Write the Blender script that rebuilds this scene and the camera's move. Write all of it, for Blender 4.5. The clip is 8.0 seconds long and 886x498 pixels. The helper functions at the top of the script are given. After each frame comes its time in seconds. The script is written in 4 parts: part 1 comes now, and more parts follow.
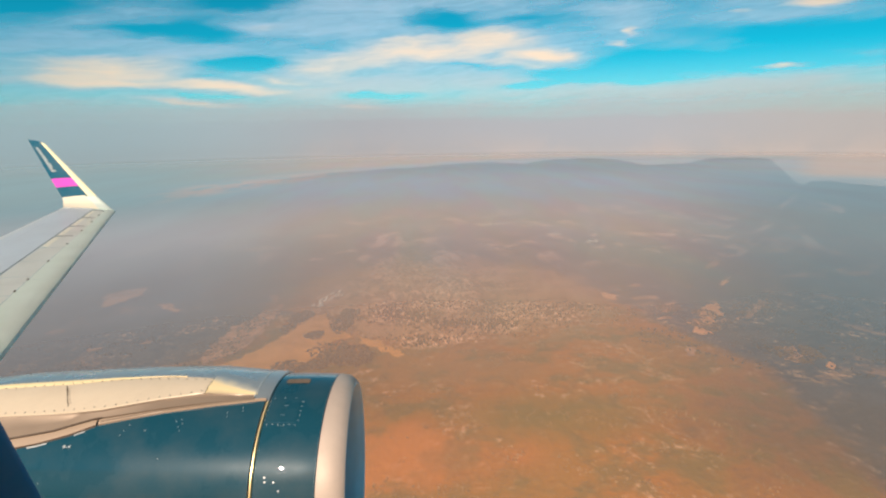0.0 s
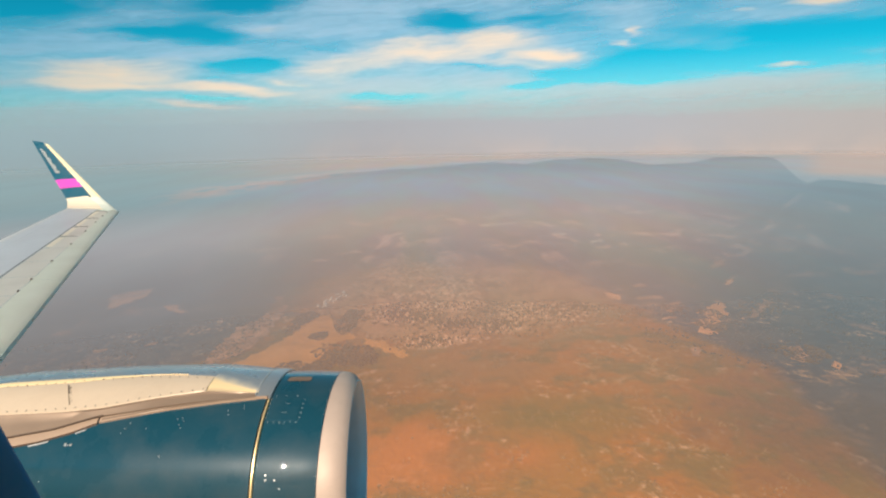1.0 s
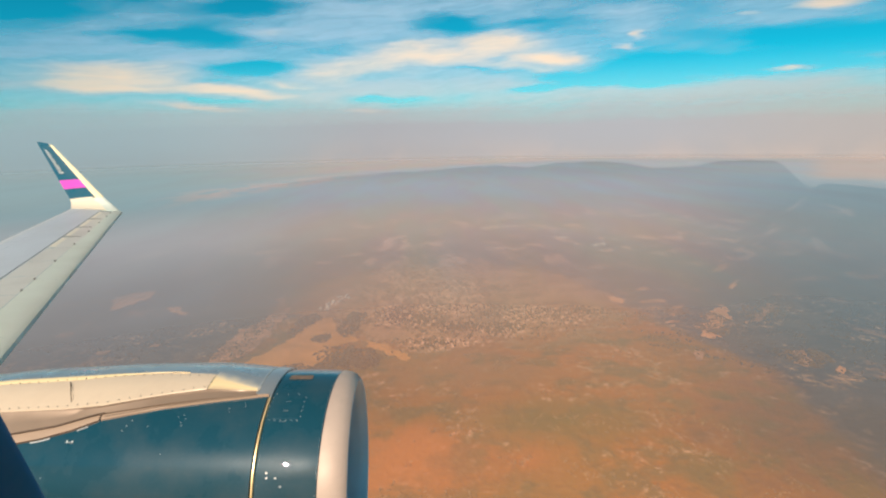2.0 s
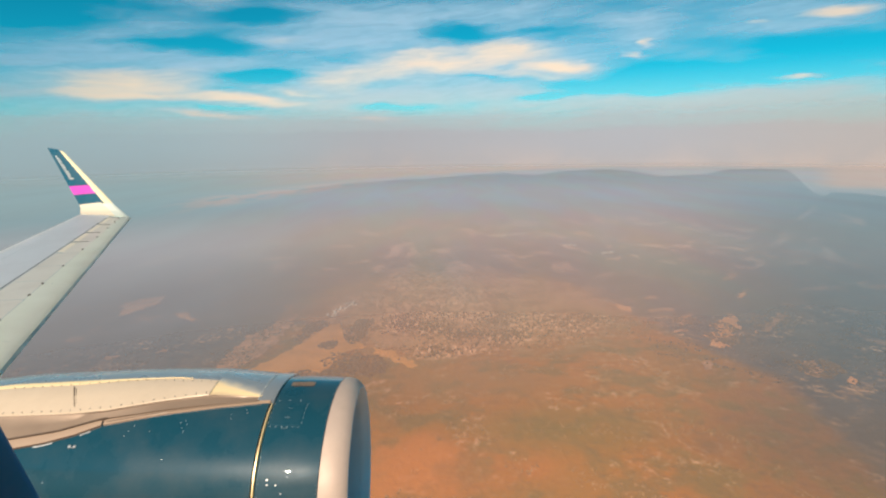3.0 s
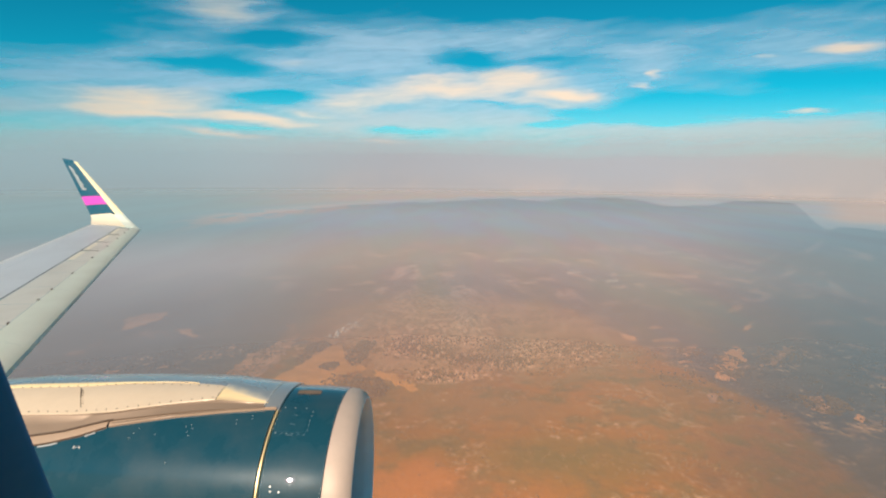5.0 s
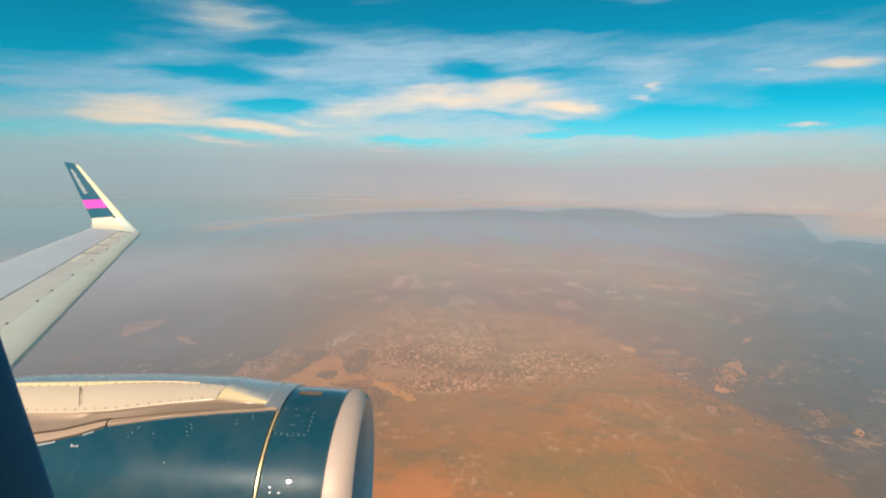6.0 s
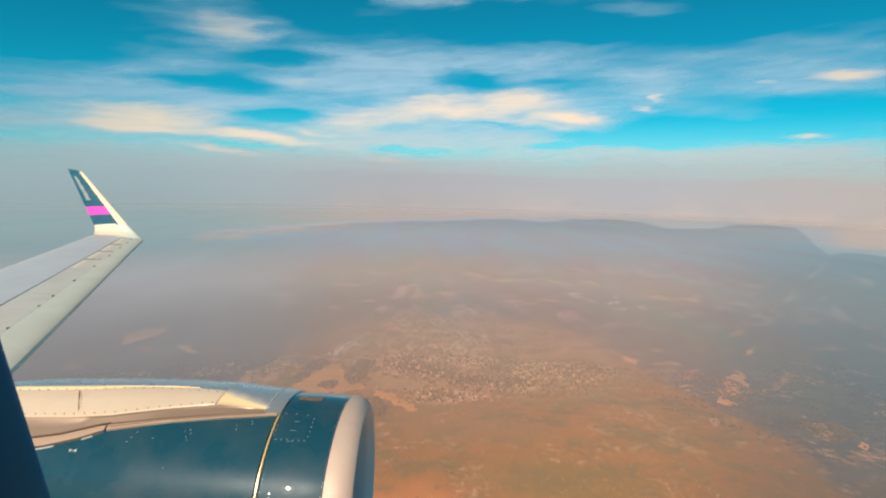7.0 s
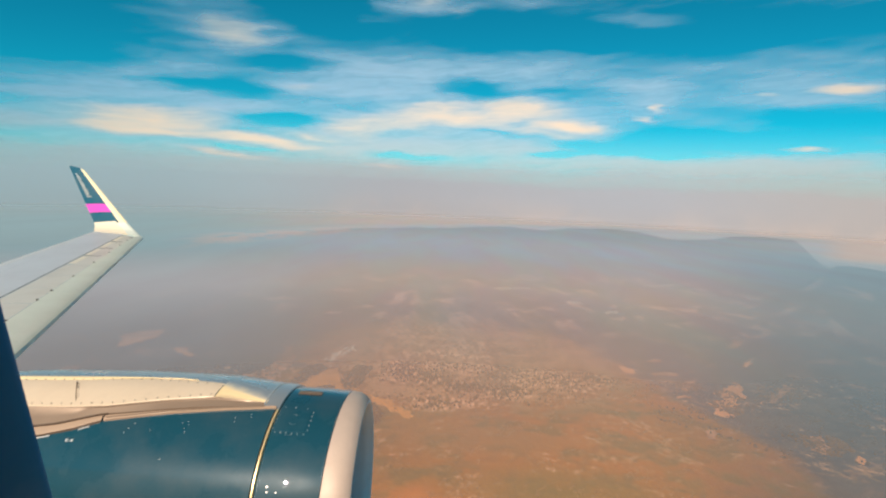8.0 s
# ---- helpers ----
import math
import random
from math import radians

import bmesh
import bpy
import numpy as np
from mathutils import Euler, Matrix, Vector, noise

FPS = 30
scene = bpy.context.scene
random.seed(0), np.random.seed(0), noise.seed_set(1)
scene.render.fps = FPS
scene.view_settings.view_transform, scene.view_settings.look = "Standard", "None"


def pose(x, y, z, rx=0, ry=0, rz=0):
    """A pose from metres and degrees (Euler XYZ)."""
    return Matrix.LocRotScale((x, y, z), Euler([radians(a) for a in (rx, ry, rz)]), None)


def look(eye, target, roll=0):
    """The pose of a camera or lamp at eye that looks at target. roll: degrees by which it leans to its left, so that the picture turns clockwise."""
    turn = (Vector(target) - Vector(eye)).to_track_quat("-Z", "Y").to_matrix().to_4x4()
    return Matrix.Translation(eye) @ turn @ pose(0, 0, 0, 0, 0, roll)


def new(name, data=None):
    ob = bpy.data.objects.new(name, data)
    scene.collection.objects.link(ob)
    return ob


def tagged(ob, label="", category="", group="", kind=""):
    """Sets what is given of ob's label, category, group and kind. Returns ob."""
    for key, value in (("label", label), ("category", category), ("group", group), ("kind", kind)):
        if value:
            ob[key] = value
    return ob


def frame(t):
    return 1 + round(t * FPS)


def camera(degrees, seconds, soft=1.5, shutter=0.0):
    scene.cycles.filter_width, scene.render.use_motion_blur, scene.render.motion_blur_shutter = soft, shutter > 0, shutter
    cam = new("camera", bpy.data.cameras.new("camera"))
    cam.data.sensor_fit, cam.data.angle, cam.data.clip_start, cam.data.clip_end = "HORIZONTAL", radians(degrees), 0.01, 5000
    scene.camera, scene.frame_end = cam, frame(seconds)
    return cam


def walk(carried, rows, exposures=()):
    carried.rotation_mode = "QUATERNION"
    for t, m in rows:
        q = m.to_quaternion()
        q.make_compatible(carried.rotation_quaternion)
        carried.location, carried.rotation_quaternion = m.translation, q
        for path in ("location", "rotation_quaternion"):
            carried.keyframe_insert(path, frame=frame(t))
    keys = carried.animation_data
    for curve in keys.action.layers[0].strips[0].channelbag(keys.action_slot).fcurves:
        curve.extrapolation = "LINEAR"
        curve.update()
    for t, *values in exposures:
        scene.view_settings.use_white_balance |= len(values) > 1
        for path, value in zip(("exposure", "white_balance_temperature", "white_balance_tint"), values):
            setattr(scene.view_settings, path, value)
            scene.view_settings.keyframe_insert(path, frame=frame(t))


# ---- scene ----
cam = camera(75, 8.0, soft=2.2)
walk(cam, [
    (0, pose(-0.0046, -0.0104, 400.1433, 78.233, 0.912, -1.534)),
    (0.5, pose(-0.0040, -0.0023, 400.1252, 78.364, 1.022, -1.496)),
    (1, pose(0.0185, 0.0086, 400.1039, 78.296, 1.194, -1.192)),
    (1.5, pose(0.0146, -0.0050, 400.0816, 78.415, 1.109, -1.139)),
    (3, pose(0.0657, 0.0085, 400.0646, 79.323, 0.919, -0.120)),
    (3.5, pose(0.0676, -0.0150, 400.0668, 80.058, 0.677, 0.172)),
    (4, pose(0.0633, -0.0165, 400.0501, 80.755, 0.362, 0.410)),
    (4.5, pose(0.0437, -0.0432, 400.0110, 81.231, -0.122, 0.572)),
    (6, pose(-0.0180, -0.0319, 399.8855, 82.604, -1.143, 0.641)),
    (6.5, pose(-0.0035, -0.0016, 399.8632, 83.118, -1.134, 0.848)),
    (7, pose(-0.0206, -0.0168, 399.8431, 83.576, -1.432, 0.873)),
    (7.5, pose(-0.0594, -0.0320, 399.7933, 84.025, -2.072, 0.650)),
    (8, pose(-0.0541, -0.0009, 399.7368, 84.242, -2.385, 0.880)),
])

# ---- light: afternoon sun from behind the cabin, hazy sky ----
SUN_DIR = Vector((-0.310, -0.725, 0.616)).normalized()
world = bpy.data.worlds.new("sky")
scene.world = world
world.use_nodes = True
wn, wl = world.node_tree.nodes, world.node_tree.links
sky = wn.new("ShaderNodeTexSky")
sky.sky_type = "NISHITA"
sky.sun_disc = False
sky.sun_elevation = math.asin(SUN_DIR.z)
sky.sun_rotation = math.atan2(SUN_DIR.x, SUN_DIR.y)
sky.altitude = 3000
sky.air_density, sky.dust_density, sky.ozone_density = 0.85, 0.2, 1.0
tint = wn.new("ShaderNodeMix")
tint.data_type, tint.blend_type = "RGBA", "MULTIPLY"
tint.inputs["Factor"].default_value = 1.0
tint.inputs["B"].default_value = (0.03, 1.10, 1.03, 1)
wl.new(sky.outputs["Color"], tint.inputs["A"])
wl.new(tint.outputs["Result"], wn["Background"].inputs["Color"])
wn["Background"].inputs["Strength"].default_value = 0.088

sun_data = bpy.data.lights.new("sun", "SUN")
sun_data.energy, sun_data.angle, sun_data.color = 5.3, radians(0.6), (1.0, 0.83, 0.66)
sun = new("sun", sun_data)
sun.matrix_world = look(SUN_DIR * 50, (0, 0, 0))


# ---- node helpers ----
class Net:
    """A small wrapper for node materials."""

    def __init__(self, name):
        self.mat = bpy.data.materials.new(name)
        self.mat.use_nodes = True
        self.n, self.l = self.mat.node_tree.nodes, self.mat.node_tree.links
        self.bsdf, self.out = self.n["Principled BSDF"], self.n["Material Output"]

    def put(self, socket, v):
        if isinstance(v, bpy.types.NodeSocket):
            self.l.new(v, socket)
        elif isinstance(v, (tuple, list)) and len(v) == 3 and socket.type == "RGBA":
            socket.default_value = (*v, 1)
        else:
            socket.default_value = v

    def math(self, op, a, b=0.0, clamp=False):
        m = self.n.new("ShaderNodeMath")
        m.operation, m.use_clamp = op, clamp
        self.put(m.inputs[0], a), self.put(m.inputs[1], b)
        return m.outputs[0]

    def vec(self, op, a, b=(0, 0, 0)):
        m = self.n.new("ShaderNodeVectorMath")
        m.operation = op
        self.put(m.inputs[0], a), self.put(m.inputs[1], b)
        return m.outputs["Value"] if op == "LENGTH" else m.outputs["Vector"]

    def mix(self, f, a, b, mode="MIX"):
        m = self.n.new("ShaderNodeMix")
        m.data_type, m.blend_type = "RGBA", mode
        self.put(m.inputs["Factor"], f), self.put(m.inputs["A"], a), self.put(m.inputs["B"], b)
        return m.outputs["Result"]

    def noise(self, where, scale, detail=4.0, rough=0.55, warp=0.0):
        m = self.n.new("ShaderNodeTexNoise")
        self.put(m.inputs["Vector"], where)
        for key, v in (("Scale", scale), ("Detail", detail), ("Roughness", rough), ("Distortion", warp)):
            m.inputs[key].default_value = v
        return m.outputs["Fac"]

    def span(self, v, a, b, c=0.0, d=1.0, soft=True):
        m = self.n.new("ShaderNodeMapRange")
        m.interpolation_type = "SMOOTHSTEP" if soft else "LINEAR"
        for key, x in (("Value", v), ("From Min", a), ("From Max", b), ("To Min", c), ("To Max", d)):
            self.put(m.inputs[key], x)
        return m.outputs[0]

    def obj(self):
        return self.n.new("ShaderNodeTexCoord").outputs["Object"]

    def bump(self, h, strength=0.2, dist=0.01):
        m = self.n.new("ShaderNodeBump")
        m.inputs["Strength"].default_value, m.inputs["Distance"].default_value = strength, dist
        self.l.new(h, m.inputs["Height"])
        self.l.new(m.outputs[0], self.bsdf.inputs["Normal"])

    def set(self, **kw):
        for key, v in kw.items():
            self.put(self.bsdf.inputs[key.replace("_", " ")], v)
        return self.mat

    def veil(self, colour, alpha):
        """A thin scattering sheet: lit like any diffuse surface, clear where alpha is low."""
        d, t, m = self.n.new("ShaderNodeBsdfDiffuse"), self.n.new("ShaderNodeBsdfTransparent"), self.n.new("ShaderNodeMixShader")
        self.put(d.inputs["Color"], colour), self.put(m.inputs[0], alpha)
        self.l.new(t.outputs[0], m.inputs[1]), self.l.new(d.outputs[0], m.inputs[2])
        self.l.new(m.outputs[0], self.out.inputs["Surface"])
        self.n.remove(self.bsdf)
        return self.mat


def paint(name, colour, rough=0.25, metal=0.0, coat=0.0, vary=0.12, scale=3.0, dirt=(0.2, 0.17, 0.14)):
    k = Net(name)
    o = k.obj()
    big, fine = k.noise(o, scale, 5), k.noise(o, scale * 14, 4)
    c = k.mix(k.span(big, 0.35, 0.75, 0.0, vary), colour, dirt)
    c = k.mix(k.span(fine, 0.5, 0.8, 0.0, vary * 0.5), c, dirt)
    k.bump(fine, 0.03, 0.002)
    return k.set(Base_Color=c, Roughness=k.span(big, 0.3, 0.7, rough * 0.85, rough * 1.25), Metallic=metal, Coat_Weight=coat)


# ---- materials ----
M_NAVY = paint("navy_gloss_paint", (0.010, 0.062, 0.092), 0.28, 0.0, 1.0, 0.10)
M_NAVY.node_tree.nodes["Principled BSDF"].inputs["Coat IOR"].default_value = 1.85
M_NAVY.node_tree.nodes["Principled BSDF"].inputs["Coat Roughness"].default_value = 0.012
M_NAVY.node_tree.nodes["Principled BSDF"].inputs["Specular IOR Level"].default_value = 0.10
M_LIP = paint("dull_aluminium_lip", (0.60, 0.475, 0.395), 0.5, 0.2, 0.0, 0.15)
M_DUCT = paint("grey_duct_lining", (0.58, 0.76, 0.84), 0.4, 0.1, 0.0, 0.1)
M_CREAM = paint("pale_fairing_paint", (0.76, 0.62, 0.46), 0.5, 0.1, 0.0, 0.12)
M_CROWN = paint("sky_sheen_grey_metal", (0.60, 0.63, 0.63), 0.26, 0.65, 0.0, 0.12)
M_NOSE = paint("warm_highlight_paint", (1.0, 0.80, 0.46), 0.5, 0.0, 0.0, 0.05)
M_PLATE = paint("light_brown_plate", (0.38, 0.27, 0.19), 0.5, 0.0, 0.0, 0.15)
M_GAP = paint("shadowed_brown_gap", (0.13, 0.09, 0.065), 0.6)
M_TAUPE = paint("shade_brown_metal", (0.30, 0.22, 0.16), 0.42, 0.3, 0.0, 0.15)
M_LEDGE = paint("brown_ledge_paint", (0.40, 0.28, 0.195), 0.5, 0.0, 0.0, 0.15)
M_GOLD = paint("brass_toned_seal", (0.98, 0.74, 0.38), 0.3, 0.4, 0.0, 0.06)
M_RIVET = paint("dark_fastener", (0.10, 0.08, 0.07), 0.4, 0.5, 0.0, 0.1)
M_SILVER = paint("bright_fastener", (0.62, 0.64, 0.63), 0.35, 0.4, 0.0, 0.1)
M_WHITE = paint("white_marking", (0.8, 0.8, 0.78), 0.4)
M_STENCIL = paint("faded_stencil_paint", (0.42, 0.47, 0.48), 0.5)
M_WING = paint("grey_wing_paint", (0.82, 0.86, 0.91), 0.38, 0.0, 0.2, 0.06, 1.2)
M_SLAT = paint("pale_slat_paint", (0.93, 0.96, 0.88), 0.36, 0.0, 0.2, 0.07, 1.5)
M_STRIP = paint("satin_metal_panel", (0.92, 0.90, 0.85), 0.36, 0.0, 0.2, 0.10, 1.5)
M_TIPEND = paint("grey_green_tip_paint", (0.70, 0.76, 0.68), 0.36, 0.0, 0.2, 0.07, 1.5)
M_TIP = paint("cream_tip_paint", (0.88, 0.78, 0.60), 0.3, 0.0, 0.2, 0.1, 1.5)
M_BRIGHT = paint("sun_glare_cream", (1.0, 0.95, 0.84), 0.5, 0.0, 0.0, 0.05, 1.5)
M_EDGE = paint("slate_blue_shade", (0.52, 0.62, 0.64), 0.4, 0.0, 0.0, 0.15)
M_SEAL = paint("dark_blue_seal", (0.03, 0.05, 0.11), 0.5)
M_SHARK = paint("teal_navy_sharklet_paint", (0.016, 0.11, 0.17), 0.3, 0.0, 0.4, 0.1)
M_MAGENTA = paint("magenta_paint", (0.75, 0.09, 0.55), 0.35, 0.0, 0.3, 0.06)
M_SHARKEDGE = paint("pale_leading_edge", (1.0, 0.86, 0.54), 0.35, 0.0, 0.2, 0.05)
M_FRAME = paint("deep_blue_plastic", (0.004, 0.15, 0.33), 0.6, vary=0.03)
M_FRAME.node_tree.nodes["Principled BSDF"].inputs["Specular IOR Level"].default_value = 0.1
M_HULL = paint("white_hull_paint", (0.93, 0.94, 0.95), 0.35, 0.0, 0.3, 0.06, 0.8)


# ---- mesh helpers ----
def smooth(me):
    me.polygons.foreach_set("use_smooth", [True] * len(me.polygons))


def link(name, bm, material, parent=None, label="", sharp=35):
    me = bpy.data.meshes.new(name)
    bmesh.ops.recalc_face_normals(bm, faces=bm.faces)
    for e in bm.edges:
        if len(e.link_faces) == 2 and e.calc_face_angle() > radians(sharp):
            e.smooth = False
    bm.to_mesh(me)
    bm.free()
    me.materials.append(material)
    smooth(me)
    ob = new(name, me)
    ob.parent = parent
    return tagged(ob, label=label)


def part(name, bm, material, parent, label=""):
    return link(name, bm, material, parent, label)


def skin(rows, close_u=False, close_v=False, caps=False):
    """A bmesh through rows of points."""
    bm = bmesh.new()
    vs = [[bm.verts.new(p) for p in r] for r in rows]
    nu, nv = len(vs), len(vs[0])
    for i in range(nu if close_u else nu - 1):
        for j in range(nv if close_v else nv - 1):
            a, b = vs[i], vs[(i + 1) % nu]
            bm.faces.new((a[j], a[(j + 1) % nv], b[(j + 1) % nv], b[j]))
    if caps:
        bm.faces.new(vs[0]), bm.faces.new(vs[-1])
    return bm


def thing(name, label, category, group="", kind=""):
    return tagged(new(name), label, category, group, kind)


H = 400.0
BASE = Vector((0, 0, H))
PSI = radians(6)
OUT = Vector((math.sin(PSI), math.cos(PSI), 0))
FWD = Vector((math.cos(PSI), -math.sin(PSI), 0))
UP = Vector((0, 0, 1))


def air(f, o, z):
    """Aircraft axes from the seat: forward, outboard, up."""
    return BASE + FWD * f + OUT * o + UP * z


# ---- ground, hills and far haze ----
CREST_AZ = (-60, -40, -30, -26, -21, -16, -10.8, -5.3, -1.5, 3.1, 5.9, 9.2, 11.3, 14.5, 16.6, 18.6, 20.6, 22.5, 24.4, 26.1, 28.7, 30.4, 31.7, 32.6, 35, 38, 50, 70)
CREST_EL = (-7.0, -6.6, -6.2, -5.8, -5.3, -4.65, -4.1, -3.8, -3.7, -3.4, -3.28, -3.46, -3.15, -2.98, -3.0, -3.18, -3.6, -3.55, -3.35, -2.98, -2.86, -2.94, -3.25, -3.9, -4.7, -5.0, -6.0, -7)


def terrain(x, y):
    r = math.hypot(x, y)
    az = math.degrees(math.atan2(x, y))
    p = Vector((x, y, 0))
    z = -5.0 + 5.0 * noise.fractal(p / 420, 0.9, 2.1, 4) + 26 * max(0.0, min(1.0, (r - 1500) / 1500)) * noise.fractal(p / 900 + Vector((3, 1, 0)), 0.9, 2.1, 5)
    if y > 0:
        el = float(np.interp(az, CREST_AZ, CREST_EL)) + 0.07 * noise.fractal(Vector((az / 1.4, r / 700, 2)), 0.9, 2.1, 4)
        far = 3800.0
        crest = max(0.0, H + far * math.tan(radians(el)))
        w = max(0.0, min(1.0, (35.4 - az) / 4.6)) if az > 30.8 else 1.0
        b = math.exp(-((r - far) / 420) ** 2) * w
        z += (crest - z) * b
        if az > 28:
            near = 2500.0
            c2 = max(0.0, H + near * math.tan(radians(min(el, -4.75))))
            z += (c2 - z) * math.exp(-((r - near) / 380) ** 2) * min(1.0, (az - 28) / 6)
        # a low shoulder that falls away to the side valley
        z += 14 * math.exp(-((x - 200) / 260) ** 2 - ((y - 860) / 240) ** 2)
    return z


def ground_mesh():
    rad = [60 * (4960 / 60) ** (i / 170) for i in range(171)]
    ang = [radians(a) for a in list(np.linspace(-48, 48, 260)) + list(np.linspace(50, 310, 70))]
    rows = [[(r * math.sin(a), r * math.cos(a), terrain(r * math.sin(a), r * math.cos(a))) for a in ang] for r in rad]
    bm = skin(rows, close_v=True)
    bm.faces.new([v for v in bm.verts[:] if v.co.x ** 2 + v.co.y ** 2 < 60.5 ** 2])
    return bm


# stony rises with open scrub: middle, half width and half depth in metres
RISES = ((123, 1143, 45, 39), (226, 1232, 80, 52), (-12, 1057, 51, 28), (1, 1348, 105, 65), (338, 1252, 30, 32), (152, 1453, 38, 33), (-92, 1677, 65, 110), (-42, 1219, 32, 40), (35, 1153, 30, 21), (98, 1720, 45, 46), (46, 1505, 78, 50), (-93, 1255, 33, 53))


def ground_material():
    k = Net("dry_scrubland")
    o = k.obj()
    big, mid, fine = k.noise(o, 0.0022, 5, 0.6, 0.6), k.noise(o, 0.012, 6, 0.62), k.noise(o, 0.09, 5, 0.65)
    sep = k.n.new("ShaderNodeSeparateXYZ")
    k.l.new(o, sep.inputs[0])
    x, y = sep.outputs["X"], sep.outputs["Y"]
    soil = k.mix(k.span(big, 0.38, 0.62), (0.54, 0.19, 0.035), (0.37, 0.18, 0.04))
    soil = k.mix(k.span(mid, 0.44, 0.60, 0, 0.75), soil, (0.25, 0.165, 0.055))
    soil = k.mix(k.span(k.noise(o, 0.032, 5, 0.65, 0.4), 0.52, 0.66, 0, 0.35), soil, (0.20, 0.135, 0.055))
    soil = k.mix(k.span(fine, 0.52, 0.70, 0, 0.22), soil, (0.58, 0.31, 0.12))
    # darker wooded land past the edge of the orange plateau and beyond the fields
    edge = k.math("SUBTRACT", x, k.math("SUBTRACT", k.math("ADD", 433, k.math("MULTIPLY", k.math("SUBTRACT", 1295, y), 0.314)), k.math("MULTIPLY", k.math("MAXIMUM", k.math("SUBTRACT", 900, y), 0.0), 0.45)))
    sway = k.math("MULTIPLY", k.math("SUBTRACT", k.noise(o, 0.007, 6, 0.65, 0.5), 0.5), 420)
    east = k.span(k.math("ADD", edge, k.math("MULTIPLY", sway, 0.25)), -18, 30)
    west = k.span(k.math("ADD", k.math("MULTIPLY", x, -1), k.math("ADD", sway, k.math("MULTIPLY", k.math("SUBTRACT", y, 1000), 0.12))), 330, 460)
    north = k.span(k.math("ADD", y, sway), 1560, 1800)
    dark = k.math("MAXIMUM", k.math("MAXIMUM", east, west), north)
    wood = k.mix(k.span(mid, 0.4, 0.6), (0.115, 0.11, 0.11), (0.165, 0.14, 0.125))
    wood = k.mix(k.span(k.noise(o, 0.0065, 7, 0.72, 0.8), 0.54, 0.66, 0, 0.9), wood, (0.46, 0.25, 0.16))
    wood = k.mix(k.span(fine, 0.6, 0.75, 0, 0.18), wood, (0.30, 0.18, 0.12))
    soil = k.mix(dark, soil, wood)
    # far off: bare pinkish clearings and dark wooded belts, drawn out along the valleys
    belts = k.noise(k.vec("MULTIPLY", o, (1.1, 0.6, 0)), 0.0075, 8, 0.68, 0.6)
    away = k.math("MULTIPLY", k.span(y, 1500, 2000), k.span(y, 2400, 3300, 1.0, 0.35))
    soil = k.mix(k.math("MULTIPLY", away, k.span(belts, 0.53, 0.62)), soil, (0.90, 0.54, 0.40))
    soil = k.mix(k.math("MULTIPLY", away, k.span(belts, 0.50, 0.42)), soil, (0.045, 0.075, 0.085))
    # distance haze put into the ground colour: bluish from about 3 km out
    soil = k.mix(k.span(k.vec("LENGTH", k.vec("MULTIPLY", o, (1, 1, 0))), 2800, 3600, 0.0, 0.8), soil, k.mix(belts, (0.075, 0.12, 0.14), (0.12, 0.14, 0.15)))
    # pale stony clearings, each with its own ragged outline
    rag = k.math("ADD", k.math("MULTIPLY", k.math("SUBTRACT", k.noise(o, 0.011, 6, 0.7, 0.4), 0.5), 4.6), k.math("MULTIPLY", k.math("SUBTRACT", fine, 0.5), 2.4))
    pale = 0.0
    for cx, cy, rx, ry, much in ((110, 1260, 300, 170, 0.7), (30, 1420, 280, 210, 0.6), (620, 920, 50, 40, 0.5), (310, 880, 150, 75, 0.7), (250, 790, 110, 40, 0.3), (650, 850, 60, 40, 0.5), (-390, 1160, 60, 110, 0.6), (540, 1270, 70, 50, 0.5)):
        d = k.vec("LENGTH", k.vec("MULTIPLY", k.vec("SUBTRACT", o, (cx, cy, 0)), (1 / rx, 1 / ry, 0)))
        pale = k.math("MAXIMUM", pale, k.span(d, 0.25, 1.5, much, 0.0))
    pale = k.math("MULTIPLY", k.span(pale, 0.0, 0.25, 0.08, 1.0), k.span(k.math("ADD", pale, rag), 0.45, 1.35))
    soil = k.mix(k.math("MULTIPLY", pale, 0.5), soil, (0.60, 0.32, 0.13))
    muted = k.vec("LENGTH", k.vec("MULTIPLY", k.vec("SUBTRACT", o, (60, 1380, 0)), (1 / 360, 1 / 330, 0)))
    soil = k.mix(k.span(k.math("ADD", muted, k.math("MULTIPLY", rag, 0.12)), 0.8, 1.25, 0.75, 0.0), soil, k.mix(k.span(k.math("ADD", k.math("MULTIPLY", mid, 0.6), k.math("MULTIPLY", fine, 0.4)), 0.42, 0.56), (0.32, 0.17, 0.065), (0.75, 0.38, 0.18)))
    # bleached stones on the rises
    rise = 0.0
    for cx, cy, rx, ry in RISES:
        d = k.vec("LENGTH", k.vec("MULTIPLY", k.vec("SUBTRACT", o, (cx, cy, 0)), (1 / rx, 1 / ry, 0)))
        rise = k.math("MAXIMUM", rise, k.span(d, 0.5, 2.1, 1.0, 0.0))
    rise = k.span(k.math("ADD", rise, k.math("MULTIPLY", rag, 0.6)), 0.05, 0.9)
    grain = k.noise(k.vec("MULTIPLY", o, (1, 0.6, 0)), 0.085, 3, 0.6)
    soil = k.mix(k.math("MULTIPLY", rise, k.span(grain, 0.47, 0.56, 0.08, 1.0)), soil, (1.0, 0.56, 0.33))
